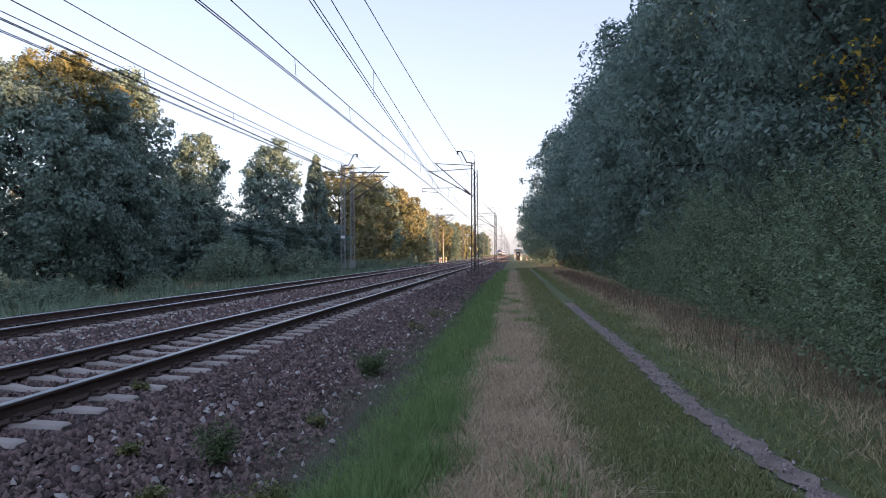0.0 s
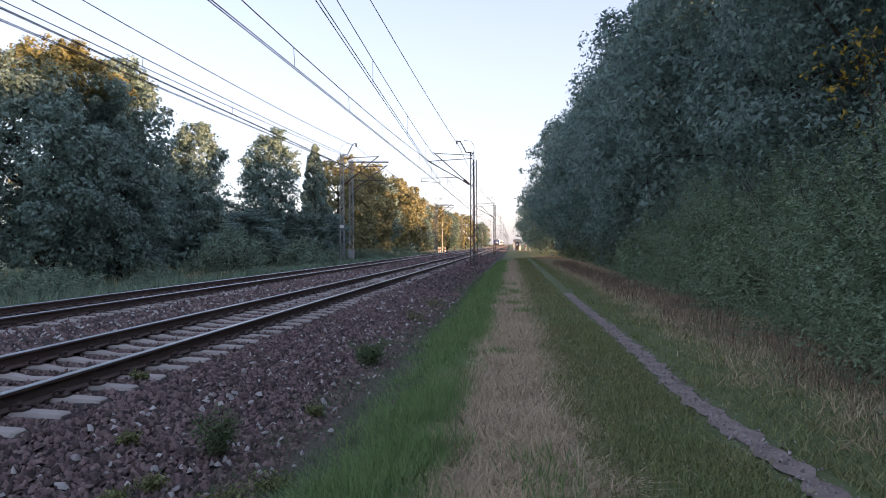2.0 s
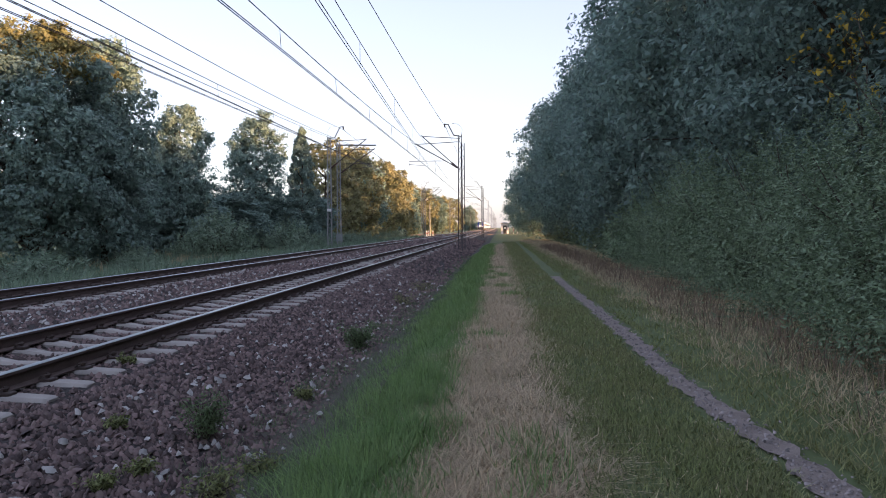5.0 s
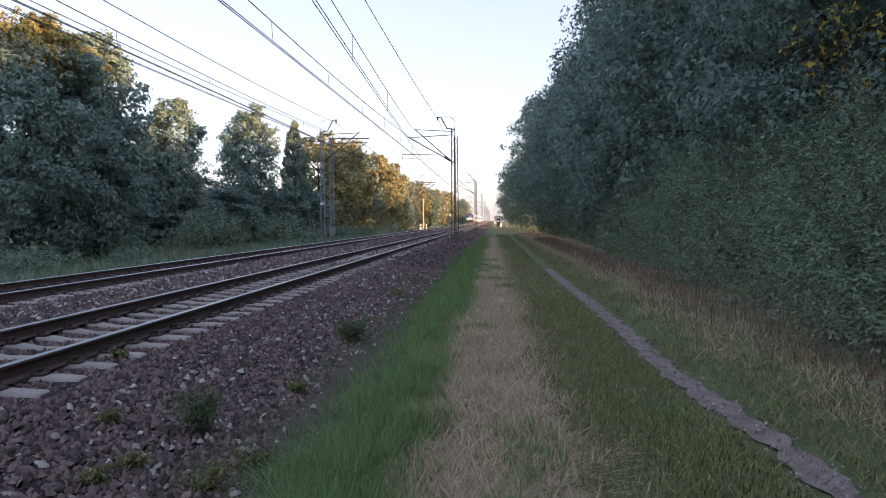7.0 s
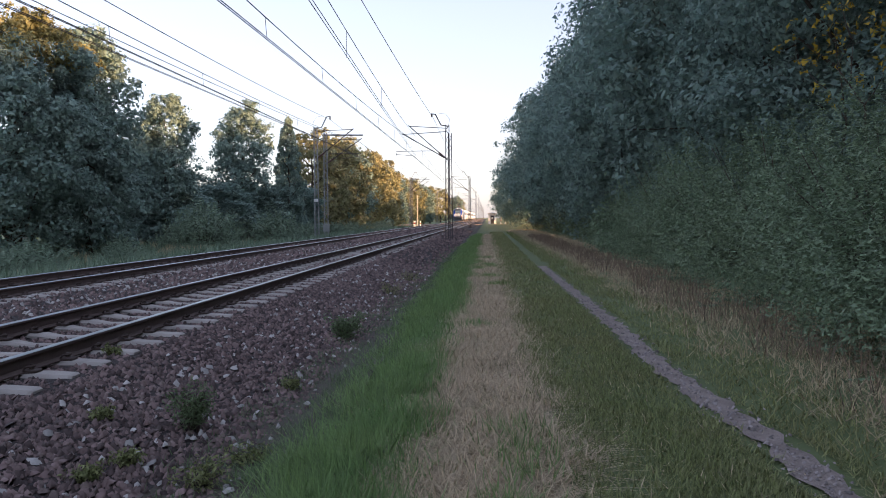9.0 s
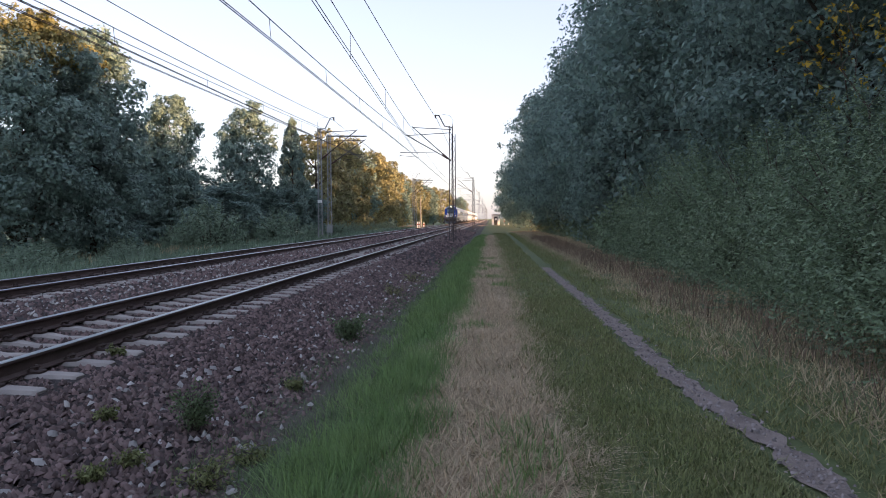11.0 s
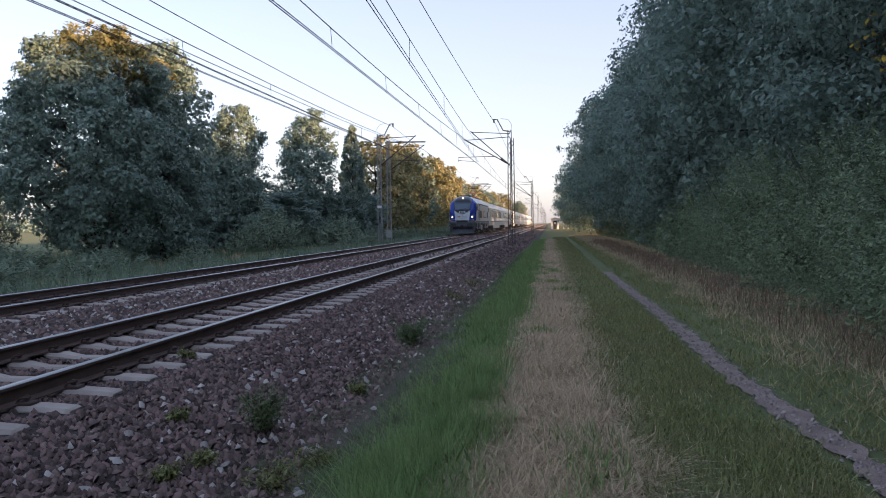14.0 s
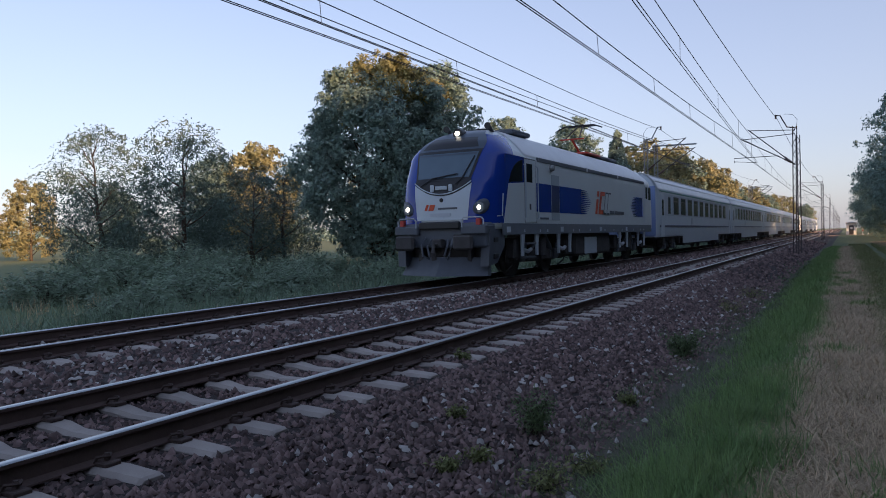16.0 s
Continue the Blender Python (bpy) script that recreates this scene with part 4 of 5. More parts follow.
v, f = leaf_cloud(rw, wp, np.full(len(wp), 1.5), 4, 1.9, 0.8)
tagged(new("far_woods", raw_mesh("far_woods", v, f, M_OAK)), "hazy distant line of woods on the horizon", "woods", kind="stuff")

# ---- small things ----
hut = thing("crossing_hut", "small white crossing keeper's hut with a dark door", "hut", pose(1.2, 181, 0))
part("wall", Shape().box(-0.95, 0.95, -0.95, 0.95, 0, 2.5, 0.02), M_WHITE, hut)
part("roof", Shape().loft([[(-1.2, -1.2, 2.5), (1.2, -1.2, 2.5), (1.2, 1.2, 2.5), (-1.2, 1.2, 2.5)], [(-1.2, -1.2, 2.6), (1.2, -1.2, 2.6), (1.2, 1.2, 2.6), (-1.2, 1.2, 2.6)], [(-0.2, -0.2, 2.85), (0.2, -0.2, 2.85), (0.2, 0.2, 2.85), (-0.2, 0.2, 2.85)]]), M_CONC, hut)
part("door", Shape().box(-0.4, 0.45, -0.99, -0.951, 0.05, 2.05), M_DARK, hut)
part("window", Shape().box(-0.2, 0.25, -1.0, -0.991, 1.2, 1.7), M_WHITE, hut)
road = tagged(part("crossing_road", Shape().box(-60, 60, 176, 182, -0.3, 0.02), M_PATH), "pale sunlit road at the level crossing", "road", kind="structure")
for x, y in ((3.3, 178.5), (4.3, 178.5), (-17.3, 172), (-17.3, 176), (-16.0, 174)):
    p = thing("marker_post", "white warning post at the level crossing", "post", pose(x, y, ground_z(x)), group="posts at the crossing")
    part("post", Shape().tube([(0, 0, -0.2), (0, 0, 1.5)], 0.12, 8), M_WHITE, p)
    part("band", Shape().tube([(0, 0, 0.8), (0, 0, 1.05)], 0.125, 8), M_RED, p)
pole = thing("lamp_pole", "thin pale pole standing beyond the far track", "pole", pose(-16.5, 172, -0.6))
part("pole", Shape().tube([(0, 0, -0.3), (0, 0, 7.6)], [0.14, 0.09], 8), M_CONC, pole)
part("lamp_head", Shape().box(-0.15, 0.15, -0.5, 0.15, 7.55, 7.7, 0.03), M_STEEL, pole)
post = thing("boundary_post", "pale weathered concrete post beside the oak", "post", pose(-23.6, 36.05, -0.6))
part("post", Shape().box(-0.13, 0.13, -0.13, 0.13, -0.2, 1.35, 0.03), M_CONC, post)


# ---- train ----
M_BLUE = mat("blue_paint", (0.014, 0.045, 0.30), 0.12, vary=0.05, scale=1, fine=8, bump=0.0)
M_GREY = mat("light_grey_paint", (0.62, 0.66, 0.67), 0.32, vary=0.06, scale=1.2, fine=12, bump=0.02)
M_MASK = mat("pale_nose_paint", (0.55, 0.62, 0.68), 0.25, vary=0.05, scale=1, fine=10, bump=0.0)
M_ROOF = mat("silver_roof", (0.60, 0.61, 0.62), 0.4, metal=0.2, vary=0.1, scale=1.5, fine=15, bump=0.05)
M_PANE = mat("dark_coach_glass", (0.010, 0.013, 0.018), 0.12, vary=0.1, scale=1, fine=5, bump=0.0)
M_PANE.node_tree.nodes["Principled BSDF"].inputs["Specular IOR Level"].default_value = 0.2
# blue-grey base colour paints the sky's reflection on the windscreen
M_GLASS = mat("sky_toned_glass", (0.11, 0.16, 0.21), 0.05, vary=0.1, scale=1, fine=5, bump=0.0)
M_GLASS.node_tree.nodes["Principled BSDF"].inputs["Specular IOR Level"].default_value = 0.5
M_BLACK = mat("black_trim", (0.018, 0.02, 0.024), 0.4, vary=0.2, bump=0.0)
M_UNDER = mat("dusty_underframe", (0.06, 0.057, 0.058), 0.8, vary=0.4, scale=4, fine=30, bump=0.3)
M_FRAME = mat("dark_grey_frame", (0.095, 0.108, 0.13), 0.55, vary=0.2, scale=3, fine=20, bump=0.05)
M_LAMP = glow("headlight_glow", (1.0, 0.88, 0.62), 3.0)
M_SILL = mat("slate_sill_paint", (0.15, 0.17, 0.20), 0.5, vary=0.15, scale=2, fine=20, bump=0.03)
M_HATCH = mat("hatch_grey_paint", (0.36, 0.41, 0.45), 0.5, vary=0.08, scale=2, fine=20, bump=0.03)
M_BROW = mat("slate_paint", (0.06, 0.085, 0.12), 0.35, vary=0.1, bump=0.0)
M_ORANGE = mat("orange_red_lettering", (0.65, 0.09, 0.03), 0.4, vary=0.05, bump=0)
M_END = mat("pale_blue_paint", (0.26, 0.34, 0.58), 0.35, vary=0.05, bump=0)
M_GREEN = mat("green_stripe", (0.03, 0.22, 0.16), 0.35, vary=0.05, bump=0)
M_NAVY = mat("navy_stripe", (0.015, 0.03, 0.12), 0.35, vary=0.05, bump=0)
M_CWHITE = mat("coach_white_paint", (0.58, 0.63, 0.68), 0.4, vary=0.07, scale=0.8, fine=10, bump=0.02)
M_CGREY = mat("coach_grey_paint", (0.45, 0.50, 0.56), 0.4, vary=0.07, scale=0.8, fine=10, bump=0.02)

W_Z = [(1.40, 1.47), (3.42, 1.47), (3.55, 1.43), (3.72, 1.30), (4.0, 1.02), (4.2, 0.72), (4.33, 0.40), (4.40, 0.0)]
F_Z = [(1.40, 0.03), (2.3, 0.05), (2.70, 0.13), (3.5, 0.50), (3.82, 0.74), (4.1, 1.2), (4.25, 1.7), (4.36, 2.5), (4.40, 3.2)]
LOCO = 18.7


def half_width(z):
    return float(np.interp(z, [p[0] for p in W_Z], [p[1] for p in W_Z]))


def nose_y(z):
    return float(np.interp(z, [p[0] for p in F_Z], [p[1] for p in F_Z]))


def nose_point(a, z, off=0.0):
    """A point of the cab's skin: a in -1..1 sweeps from the middle of the front (0) round the corner to the side wall at 1."""
    w, f = half_width(z) , nose_y(z)
    s, a = (1 if a >= 0 else -1), abs(a)
    th = a * math.pi / 2
    ex = 0.50
    depth = 1.05
    x = s * (w + off) * math.sin(th) ** ex
    y = f - off + (depth + off) * (1 - math.cos(th) ** 0.62)
    return (x, y, z)


def nose_patch(a0, a1, z0, z1, off, na=10, nz=8, shape_fn=None):
    rows = []
    for k in range(nz + 1):
        z = z0 + (z1 - z0) * k / nz
        rows.append([nose_point(a0 + (a1 - a0) * i / na, z, off) for i in range(na + 1)])
    return Shape().grid(rows)


def face_point(x, z, off=0.0):
    """A point of the cab's skin at x across."""
    q = min(1.0, abs(x) / half_width(z))
    return nose_point((1 if x >= 0 else -1) * math.asin(q * q) * 2 / math.pi, z, off)


def face_patch(lo, hi, half, off, nx=18, nz=8):
    """A panel on the cab's face between two curves of height over -1..1 across; half gives its half width by height."""
    rows = []
    for k in range(nz + 1):
        row = []
        for i in range(nx + 1):
            u = -1 + 2 * i / nx
            z = lo(u) + (hi(u) - lo(u)) * k / nz
            row.append(face_point(u * half(z), z, off))
        rows.append(row)
    return Shape().grid(rows)


def disc_patch(a, z, ra, rz, off, slant=0.0, n=28):
    """A rounded plate on the cab's corner, with a rim that stands proud of the skin."""
    s = Shape()
    rings = [[nose_point(a + k * ra * math.cos(2 * math.pi * i / n), z + k * rz * math.sin(2 * math.pi * i / n) + slant * k * math.cos(2 * math.pi * i / n), o) for i in range(n)] for k, o in ((1.0, 0.0), (0.97, off), (0.5, off), (0.02, off))]
    return s.loft(rings, False)


def lerp_z(z0, h0, z1, h1):
    return lambda z: float(np.interp(z, (z0, z1), (h0, h1)))


def bogie(parent, y, r, base, label):
    b = part("bogie", Shape().box(-1.12, -0.98, y - base / 2 - 0.9, y + base / 2 + 0.9, 0.42, 0.78, 0.04).box(0.98, 1.12, y - base / 2 - 0.9, y + base / 2 + 0.9, 0.42, 0.78, 0.04).box(-1.0, 1.0, y - 0.4, y + 0.4, 0.4, 0.9, 0.04), M_UNDER, parent, label)
    for yy in (y - base / 2, y + base / 2):
        wh = Shape()
        for s in (-1, 1):
            wh.tube([(s * 0.68, yy, r), (s * 0.70, yy, r), (s * 0.72, yy, r), (s * 0.82, yy, r)], [r * 0.998, r * 0.998, r, r], 24)
            wh.tube([(s * 0.82, yy, r), (s * 0.88, yy, r)], [r * 0.55, r * 0.45], 16)
        wh.tube([(-0.7, yy, r), (0.7, yy, r)], 0.09, 10)
        part("wheelset", wh, M_UNDER, b)
        for s in (-1, 1):
            box = Shape()
            box.box(s * 1.07 - 0.13, s * 1.07 + 0.13, yy - 0.16, yy + 0.16, r - 0.15, r + 0.17, 0.03)
            for k in (-0.36, 0.36):
                box.tube([(s * 1.05, yy + k, r - 0.08), (s * 1.05, yy + k, r + 0.36)], 0.09, 10)
            part("axle_box", box, M_FRAME, b)
    for s in (-1, 1):
        damp = Shape().tube([(s * 1.2, y - base * 0.32, 0.75), (s * 1.25, y - 0.15, 1.3)], 0.05, 8)
        damp.tube([(s * 1.2, y + base * 0.32, 0.75), (s * 1.25, y + 0.15, 1.3)], 0.05, 8)
        part("damper", damp, M_FRAME, b)
        for yy in (y - base / 2 - 0.75, y, y + base / 2 + 0.75):
            part("sand_box", Shape().box(s * 1.18 - 0.14, s * 1.18 + 0.14, yy - 0.2, yy + 0.2, 0.55, 1.15, 0.04), M_UNDER, b)
            part("pipe", Shape().tube([(s * 1.22, yy, 0.6), (s * 1.1, yy + 0.15, 0.35), (s * 0.85, yy + 0.25, 0.18)], 0.025, 6), M_UNDER, b)
    return b


def locomotive():
    lo = thing("locomotive", "blue and grey electric locomotive with lit headlights", "locomotive")
    # one skin: front rounded, straight sides, rounded rear
    zs = [1.40, 1.6, 1.9, 2.2, 2.55, 2.7, 3.0, 3.2, 3.42, 3.48, 3.55, 3.63, 3.72, 3.85, 4.0, 4.1, 4.2, 4.27, 4.33, 4.37, 4.39]
    rings = []
    for z in zs:
        front = [nose_point(a, z) for a in np.linspace(-1, 1, 33)]
        back = [(p[0], LOCO - p[1], p[2]) for p in reversed(front)]
        rings.append(front + back)
    part("body_shell", Shape().loft(rings), M_GREY, lo, "light grey painted body", True)
    part("roof_panel", Shape().grid([[(s * (half_width(z) + 0.012), y, z + 0.012) for y in np.linspace(2.3, LOCO - 2.3, 8)] for s, z in [(-1, q) for q in (3.5, 3.55, 3.63, 3.72, 3.85, 4.0, 4.1, 4.2, 4.27, 4.33, 4.37)] + [(1, q) for q in (4.37, 4.33, 4.27, 4.2, 4.1, 4.0, 3.85, 3.72, 3.63, 3.55, 3.5)]]), M_ROOF, lo, "silver painted roof", True)
    # cab livery
    for s in (-1, 1):
        part("cab_panel", nose_patch(s * 0.12, s * 1.0, 1.56, 4.05, 0.012, 22, 24), M_BLUE, lo, "glossy dark blue cab side", True)
        X = s * 1.478
        part("cab_flank", Shape().loft([[(X + d, 0.95, 1.56), (X + d, 1.35, 1.56), (X + d, 1.35, 2.62), (X + d, 2.26, 2.70), (X + d, 2.26, 3.44), (X + d, 0.95, 3.44)] for d in (-0.006, 0.006)]), M_BLUE, lo, "glossy dark blue cab side")
        part("flank_panel", Shape().loft([[(X + d, 0.80, 1.56), (X + d, 2.26, 1.56), (X + d, 2.26, 2.72), (X + d, 1.14, 2.64)] for d in (-0.015, 0.011)]), M_GREY, lo, "light grey panel under the cab window")
        part("side_window", Shape().loft([[(X + d, 1.16, 2.68), (X + d, 2.12, 2.74), (X + d, 2.14, 3.36), (X + d, 1.86, 3.30), (X + d, 1.56, 3.16), (X + d, 1.32, 2.96)] for d in (-0.012, 0.018)]), M_PANE, lo, "dark rounded cab side window")
    bowl = lambda u: 2.31 + 0.33 * u * u
    flat = lambda z: (lambda u: z)
    part("nose_panel", face_patch(flat(1.66), bowl, lerp_z(1.66, 0.76, 2.65, 0.86), 0.022), M_MASK, lo, "pale blue-white nose panel", True)
    part("nose_band", face_patch(bowl, flat(2.74), lerp_z(2.3, 0.84, 2.74, 0.84), 0.026, 18, 5), M_BLACK, lo, "black bowl-shaped band under the windscreen", True)
    ws = part("windscreen", face_patch(flat(2.72), flat(3.58), lerp_z(2.72, 0.82, 3.58, 0.98), 0.030), M_BLACK, lo, "black windscreen surround", True)
    part("glass", face_patch(flat(2.80), flat(3.50), lerp_z(2.80, 0.76, 3.50, 0.90), 0.042), M_GLASS, ws, "windscreen glass coloured like reflected sky", True)
    part("sun_blind", face_patch(flat(3.43), flat(3.48), lerp_z(3.4, 0.84, 3.5, 0.86), 0.046, 12, 1), M_BROW, ws)
    br = part("brow", face_patch(flat(3.58), flat(4.34), lambda z: min(0.99, 0.80 * half_width(z)), 0.028, 18, 14), M_BROW, lo, "slate-grey brow over the windscreen", True)
    part("brow_inset", face_patch(flat(3.64), flat(3.96), lerp_z(3.64, 0.84, 3.96, 0.66), 0.036, 14, 5), M_BLACK, br, "black inset panel", True)
    part("trim_line", Shape().tube([face_point(u * 0.84, bowl(u) + 0.05, 0.042) for u in np.linspace(-1, 1, 21)], 0.016, 5), M_MASK, lo, "thin pale curved trim")
    part("wiper", Shape().tube([face_point(-0.62, 2.60, 0.07), face_point(-0.30, 2.80, 0.075), face_point(0.42, 2.90, 0.075)], 0.018, 5), M_BLACK, lo)
    part("wiper", Shape().tube([face_point(0.40, 2.62, 0.07), face_point(0.58, 2.80, 0.075), face_point(0.80, 3.38, 0.075)], 0.018, 5), M_BLACK, lo)
    for s in (-1, 1):
        hl = part("headlight", disc_patch(s * 0.40, 2.0, s * 0.155, 0.20, 0.05, 0.06), M_FRAME, lo, "dark grey rounded headlight housing", True)
        c = Vector(face_point(s * 1.07, 1.98, 0.03))
        part("reflector", Shape().tube([c + Vector((0, 0.06, 0)), c + Vector((0, -0.04, 0)), c + Vector((0, -0.042, 0)), c + Vector((0, -0.01, 0))], [0.135, 0.135, 0.115, 0.085], 20), M_STEEL, hl, "silver lamp ring")
        part("lamp", Shape().tube([c + Vector((0, -0.02, 0)), c + Vector((0, -0.048, 0))], [0.075, 0.06], 14), M_LAMP, hl, "lit round headlight")
        part("red_lamp", Shape().box(s * 1.16 - 0.07, s * 1.16 + 0.07, -0.14, -0.02, 1.50, 1.68, 0.02), M_RED, lo, "red tail lamp glass")
        part("handrail", Shape().tube([(s * 0.70, -0.16, 1.46), (s * 0.70, -0.16, 1.66), (s * 0.76, -0.16, 1.72), (s * 1.24, -0.12, 1.72), (s * 1.30, -0.10, 1.66), (s * 1.30, -0.10, 1.46)], 0.02, 6), M_CGREY, lo, "pale bent handrail")
        part("horn", Shape().tube([(s * 0.66, 1.95, 4.20), (s * 0.66, 1.70, 4.34), (s * 0.66, 1.62, 4.34)], [0.05, 0.07, 0.10], 12), M_BLACK, lo)
        bf = part("buffer", Shape().tube([(s * 0.875, 0.1, 1.07), (s * 0.875, -0.42, 1.07)], 0.12, 14), M_FRAME, lo)
        part("buffer_head", Shape().box(s * 0.875 - 0.29, s * 0.875 + 0.29, -0.53, -0.40, 0.86, 1.27, 0.06), M_UNDER, bf, "dark rectangular buffer plate")
        cb = part("corner_block", Shape().box(s * 1.02 - 0.38, s * 1.02 + 0.38, -0.16, 0.35, 1.26, 1.52, 0.04), M_FRAME, lo, "slate-grey corner block above the buffer")
        part("skirt", Shape().loft([[(s * 1.30 + d, 0.05, 1.40), (s * 1.30 + d, 1.0, 1.40), (s * 1.30 + d, 0.95, 0.95), (s * 1.26 + d, 0.55, 0.50), (s * 1.26 + d, 0.0, 0.42)] for d in (-0.12, 0.12)]), M_FRAME, lo, "slate-grey front skirt")
        for z in (0.62, 1.05):
            part("foothold", Shape().box(s * 1.36, s * 1.425, 0.28, 0.55, z, z + 0.13, 0.01), M_BLACK, lo, "black foothold opening")
        part("brake_hose", Shape().tube([(s * 0.42, -0.1, 1.2), (s * 0.46, -0.3, 1.0), (s * 0.40, -0.33, 0.72), (s * 0.28, -0.2, 0.62)], 0.03, 7).tube([(s * 0.26, -0.1, 1.15), (s * 0.30, -0.26, 0.95), (s * 0.22, -0.28, 0.70)], 0.028, 7), M_FRAME, lo, "worn grey brake hose")
        part("grab_iron", Shape().tube([(s * 1.40, 0.55, 1.62), (s * 1.43, 0.50, 1.75), (s * 1.46, 0.75, 1.75), (s * 1.46, 0.82, 1.62)], 0.016, 5), M_CGREY, lo)
        part("corner_rail", Shape().tube([nose_point(s * 0.86, 1.75, 0.05), nose_point(s * 0.88, 2.35, 0.05)], 0.016, 5), M_CGREY, lo)
    tl = part("top_headlight", Shape().tube([Vector(face_point(0, 4.10, 0.16)), Vector(face_point(0, 4.10, 0.13)), Vector(face_point(0, 4.10, -0.1))], [0.14, 0.15, 0.16], 16), M_BLACK, lo)
    part("top_lamp", Shape().tube([Vector(face_point(0, 4.10, 0.18)), Vector(face_point(0, 4.10, 0.16))], 0.07, 14), M_LAMP, tl, "lit top headlight")
    yb = nose_y(2.52) - 0.05
    part("nose_plate", Shape().box(-0.18, 0.18, yb - 0.03, yb, 2.48, 2.58, 0.01).box(-0.34, -0.22, yb - 0.03, yb, 2.43, 2.62, 0.02).box(0.22, 0.34, yb - 0.03, yb, 2.43, 2.62, 0.02), M_MASK, lo, "pale plate between two small shields")
    part("camera_eye", Shape().tube([(0, nose_y(2.2) - 0.02, 2.2), (0, nose_y(2.2) - 0.06, 2.2)], [0.06, 0.04], 12), M_BLACK, lo)
    yf = nose_y(2.0) - 0.035
    part("mark", Shape().add([(-0.52, yf, 1.93), (-0.44, yf, 1.93), (-0.38, yf, 2.09), (-0.46, yf, 2.09), (-0.40, yf, 1.93), (-0.24, yf, 1.93), (-0.18, yf, 2.09), (-0.34, yf, 2.09)], [(0, 1, 2, 3), (4, 5, 6, 7)]), M_ORANGE, lo, "slanting orange-red mark on the nose")
    part("wordmark", Shape().box(-0.10, 0.48, yf, yf + 0.01, 1.95, 2.0), M_FRAME, lo, "grey lettering bar")
    part("front_number", Shape().box(-0.35, 0.28, yf - 0.004, yf + 0.01, 1.76, 1.85), M_CGREY, lo, "grey number bar")
    part("buffer_beam", Shape().box(-1.38, 1.38, -0.04, 0.5, 0.92, 1.58, 0.05), M_FRAME, lo, "slate-grey buffer beam")
    part("beam_lip", Shape().box(-0.62, 0.62, -0.16, -0.04, 1.42, 1.62, 0.03), M_BLACK, lo, "black ledge under the nose")
    part("coupler", Shape().tube([(0, -0.04, 1.0), (0, -0.42, 1.0), (0, -0.5, 0.8), (0, -0.42, 0.62)], 0.07, 8).box(-0.14, 0.14, -0.3, -0.04, 0.92, 1.16, 0.03), M_UNDER, lo)
    for x in (-0.75, 0.75):
        part("plough_bracket", Shape().box(x - 0.06, x + 0.06, 0.15, 0.35, 0.5, 1.0, 0.01), M_UNDER, lo)
    part("snow_plough", Shape().loft([[(-1.20, 0.35, 0.66), (0, -0.02, 0.66), (1.20, 0.35, 0.66), (1.20, 0.5, 0.66), (0, 0.18, 0.66), (-1.20, 0.5, 0.66)], [(-1.25, 0.22, 0.42), (0, -0.2, 0.42), (1.25, 0.22, 0.42), (1.25, 0.42, 0.42), (0, 0.1, 0.42), (-1.25, 0.42, 0.42)], [(-1.32, 0.08, 0.17), (0, -0.38, 0.17), (1.32, 0.08, 0.17), (1.32, 0.28, 0.17), (0, -0.1, 0.17), (-1.32, 0.28, 0.17)]]), M_FRAME, lo, "slate-grey snow plough")
    part("front_gear", Shape().box(-1.1, 1.1, 0.4, 0.9, 0.5, 0.95, 0.05), M_UNDER, lo)
    # sides
    for s in (-1, 1):
        X = s * 1.478
        def panel(name, y0, y1, z0, z1, m, label="", d=0.010, par=None):
            return part(name, Shape().box(X - d, X + d, y0, y1, z0, z1, 0.004), m, par or lo, label)
        dr = panel("cab_door", 2.30, 3.12, 1.58, 3.40, M_GREY, "light grey cab door", 0.014)
        panel("door_window", 2.42, 2.86, 2.74, 3.28, M_PANE, "dark door window", 0.020, dr)
        panel("door_lock", 2.62, 2.74, 1.95, 2.12, M_BLACK, "", 0.020, dr)
        for y0, y1, z0, z1 in ((2.27, 2.30, 1.56, 3.43), (3.12, 3.15, 1.56, 3.43), (2.27, 3.15, 3.40, 3.43)):
            panel("door_seam", y0, y1, z0, z1, M_FRAME, "dark door seam", 0.009)
        for yy in (2.24, 3.20):
            part("grab_rail", Shape().tube([(X, yy, 1.68), (X + s * 0.06, yy, 1.72), (X + s * 0.06, yy, 3.2), (X, yy, 3.24)], 0.018, 6), M_CGREY, lo)
        panel("blue_band", 3.22, 4.45, 1.90, 2.76, M_BLUE, "blue band along the side", 0.006)
        panel("blue_band", 5.22, 7.4, 1.90, 2.76, M_BLUE, "blue band along the side", 0.006)
        panel("blue_band", 15.0, 16.15, 1.90, 2.76, M_BLUE, "blue band along the side", 0.006)
        hatch = panel("hatch", 4.48, 5.19, 1.66, 3.08, M_HATCH, "dull grey ventilation hatch", 0.005)
        panel("hatch_band", 4.50, 5.17, 1.90, 2.76, M_NAVY, "dark blue part of the band", 0.008, hatch)
        for k in range(13):
            z = 1.905 + k * 0.066
            w = 1.15 - 0.5 * abs(k - 6) / 6
            for y0, y1 in ((7.4, 7.4 + w), (15.0 - w * 0.8, 15.0)):
                m0 = (y0, y1) if y0 > 7.39 and y0 < 8 else (y1, y0)
                part("fade_stripe", Shape().add([(X + s * 0.006, m0[0], z), (X + s * 0.006, m0[1], z + 0.012), (X + s * 0.006, m0[1], z + 0.026), (X + s * 0.006, m0[0], z + 0.05)], [(0, 1, 2, 3)]), M_BLUE, lo)

        def slant(name, y0, y1, z0, z1, m, label=""):
            k = 0.30 / 0.85
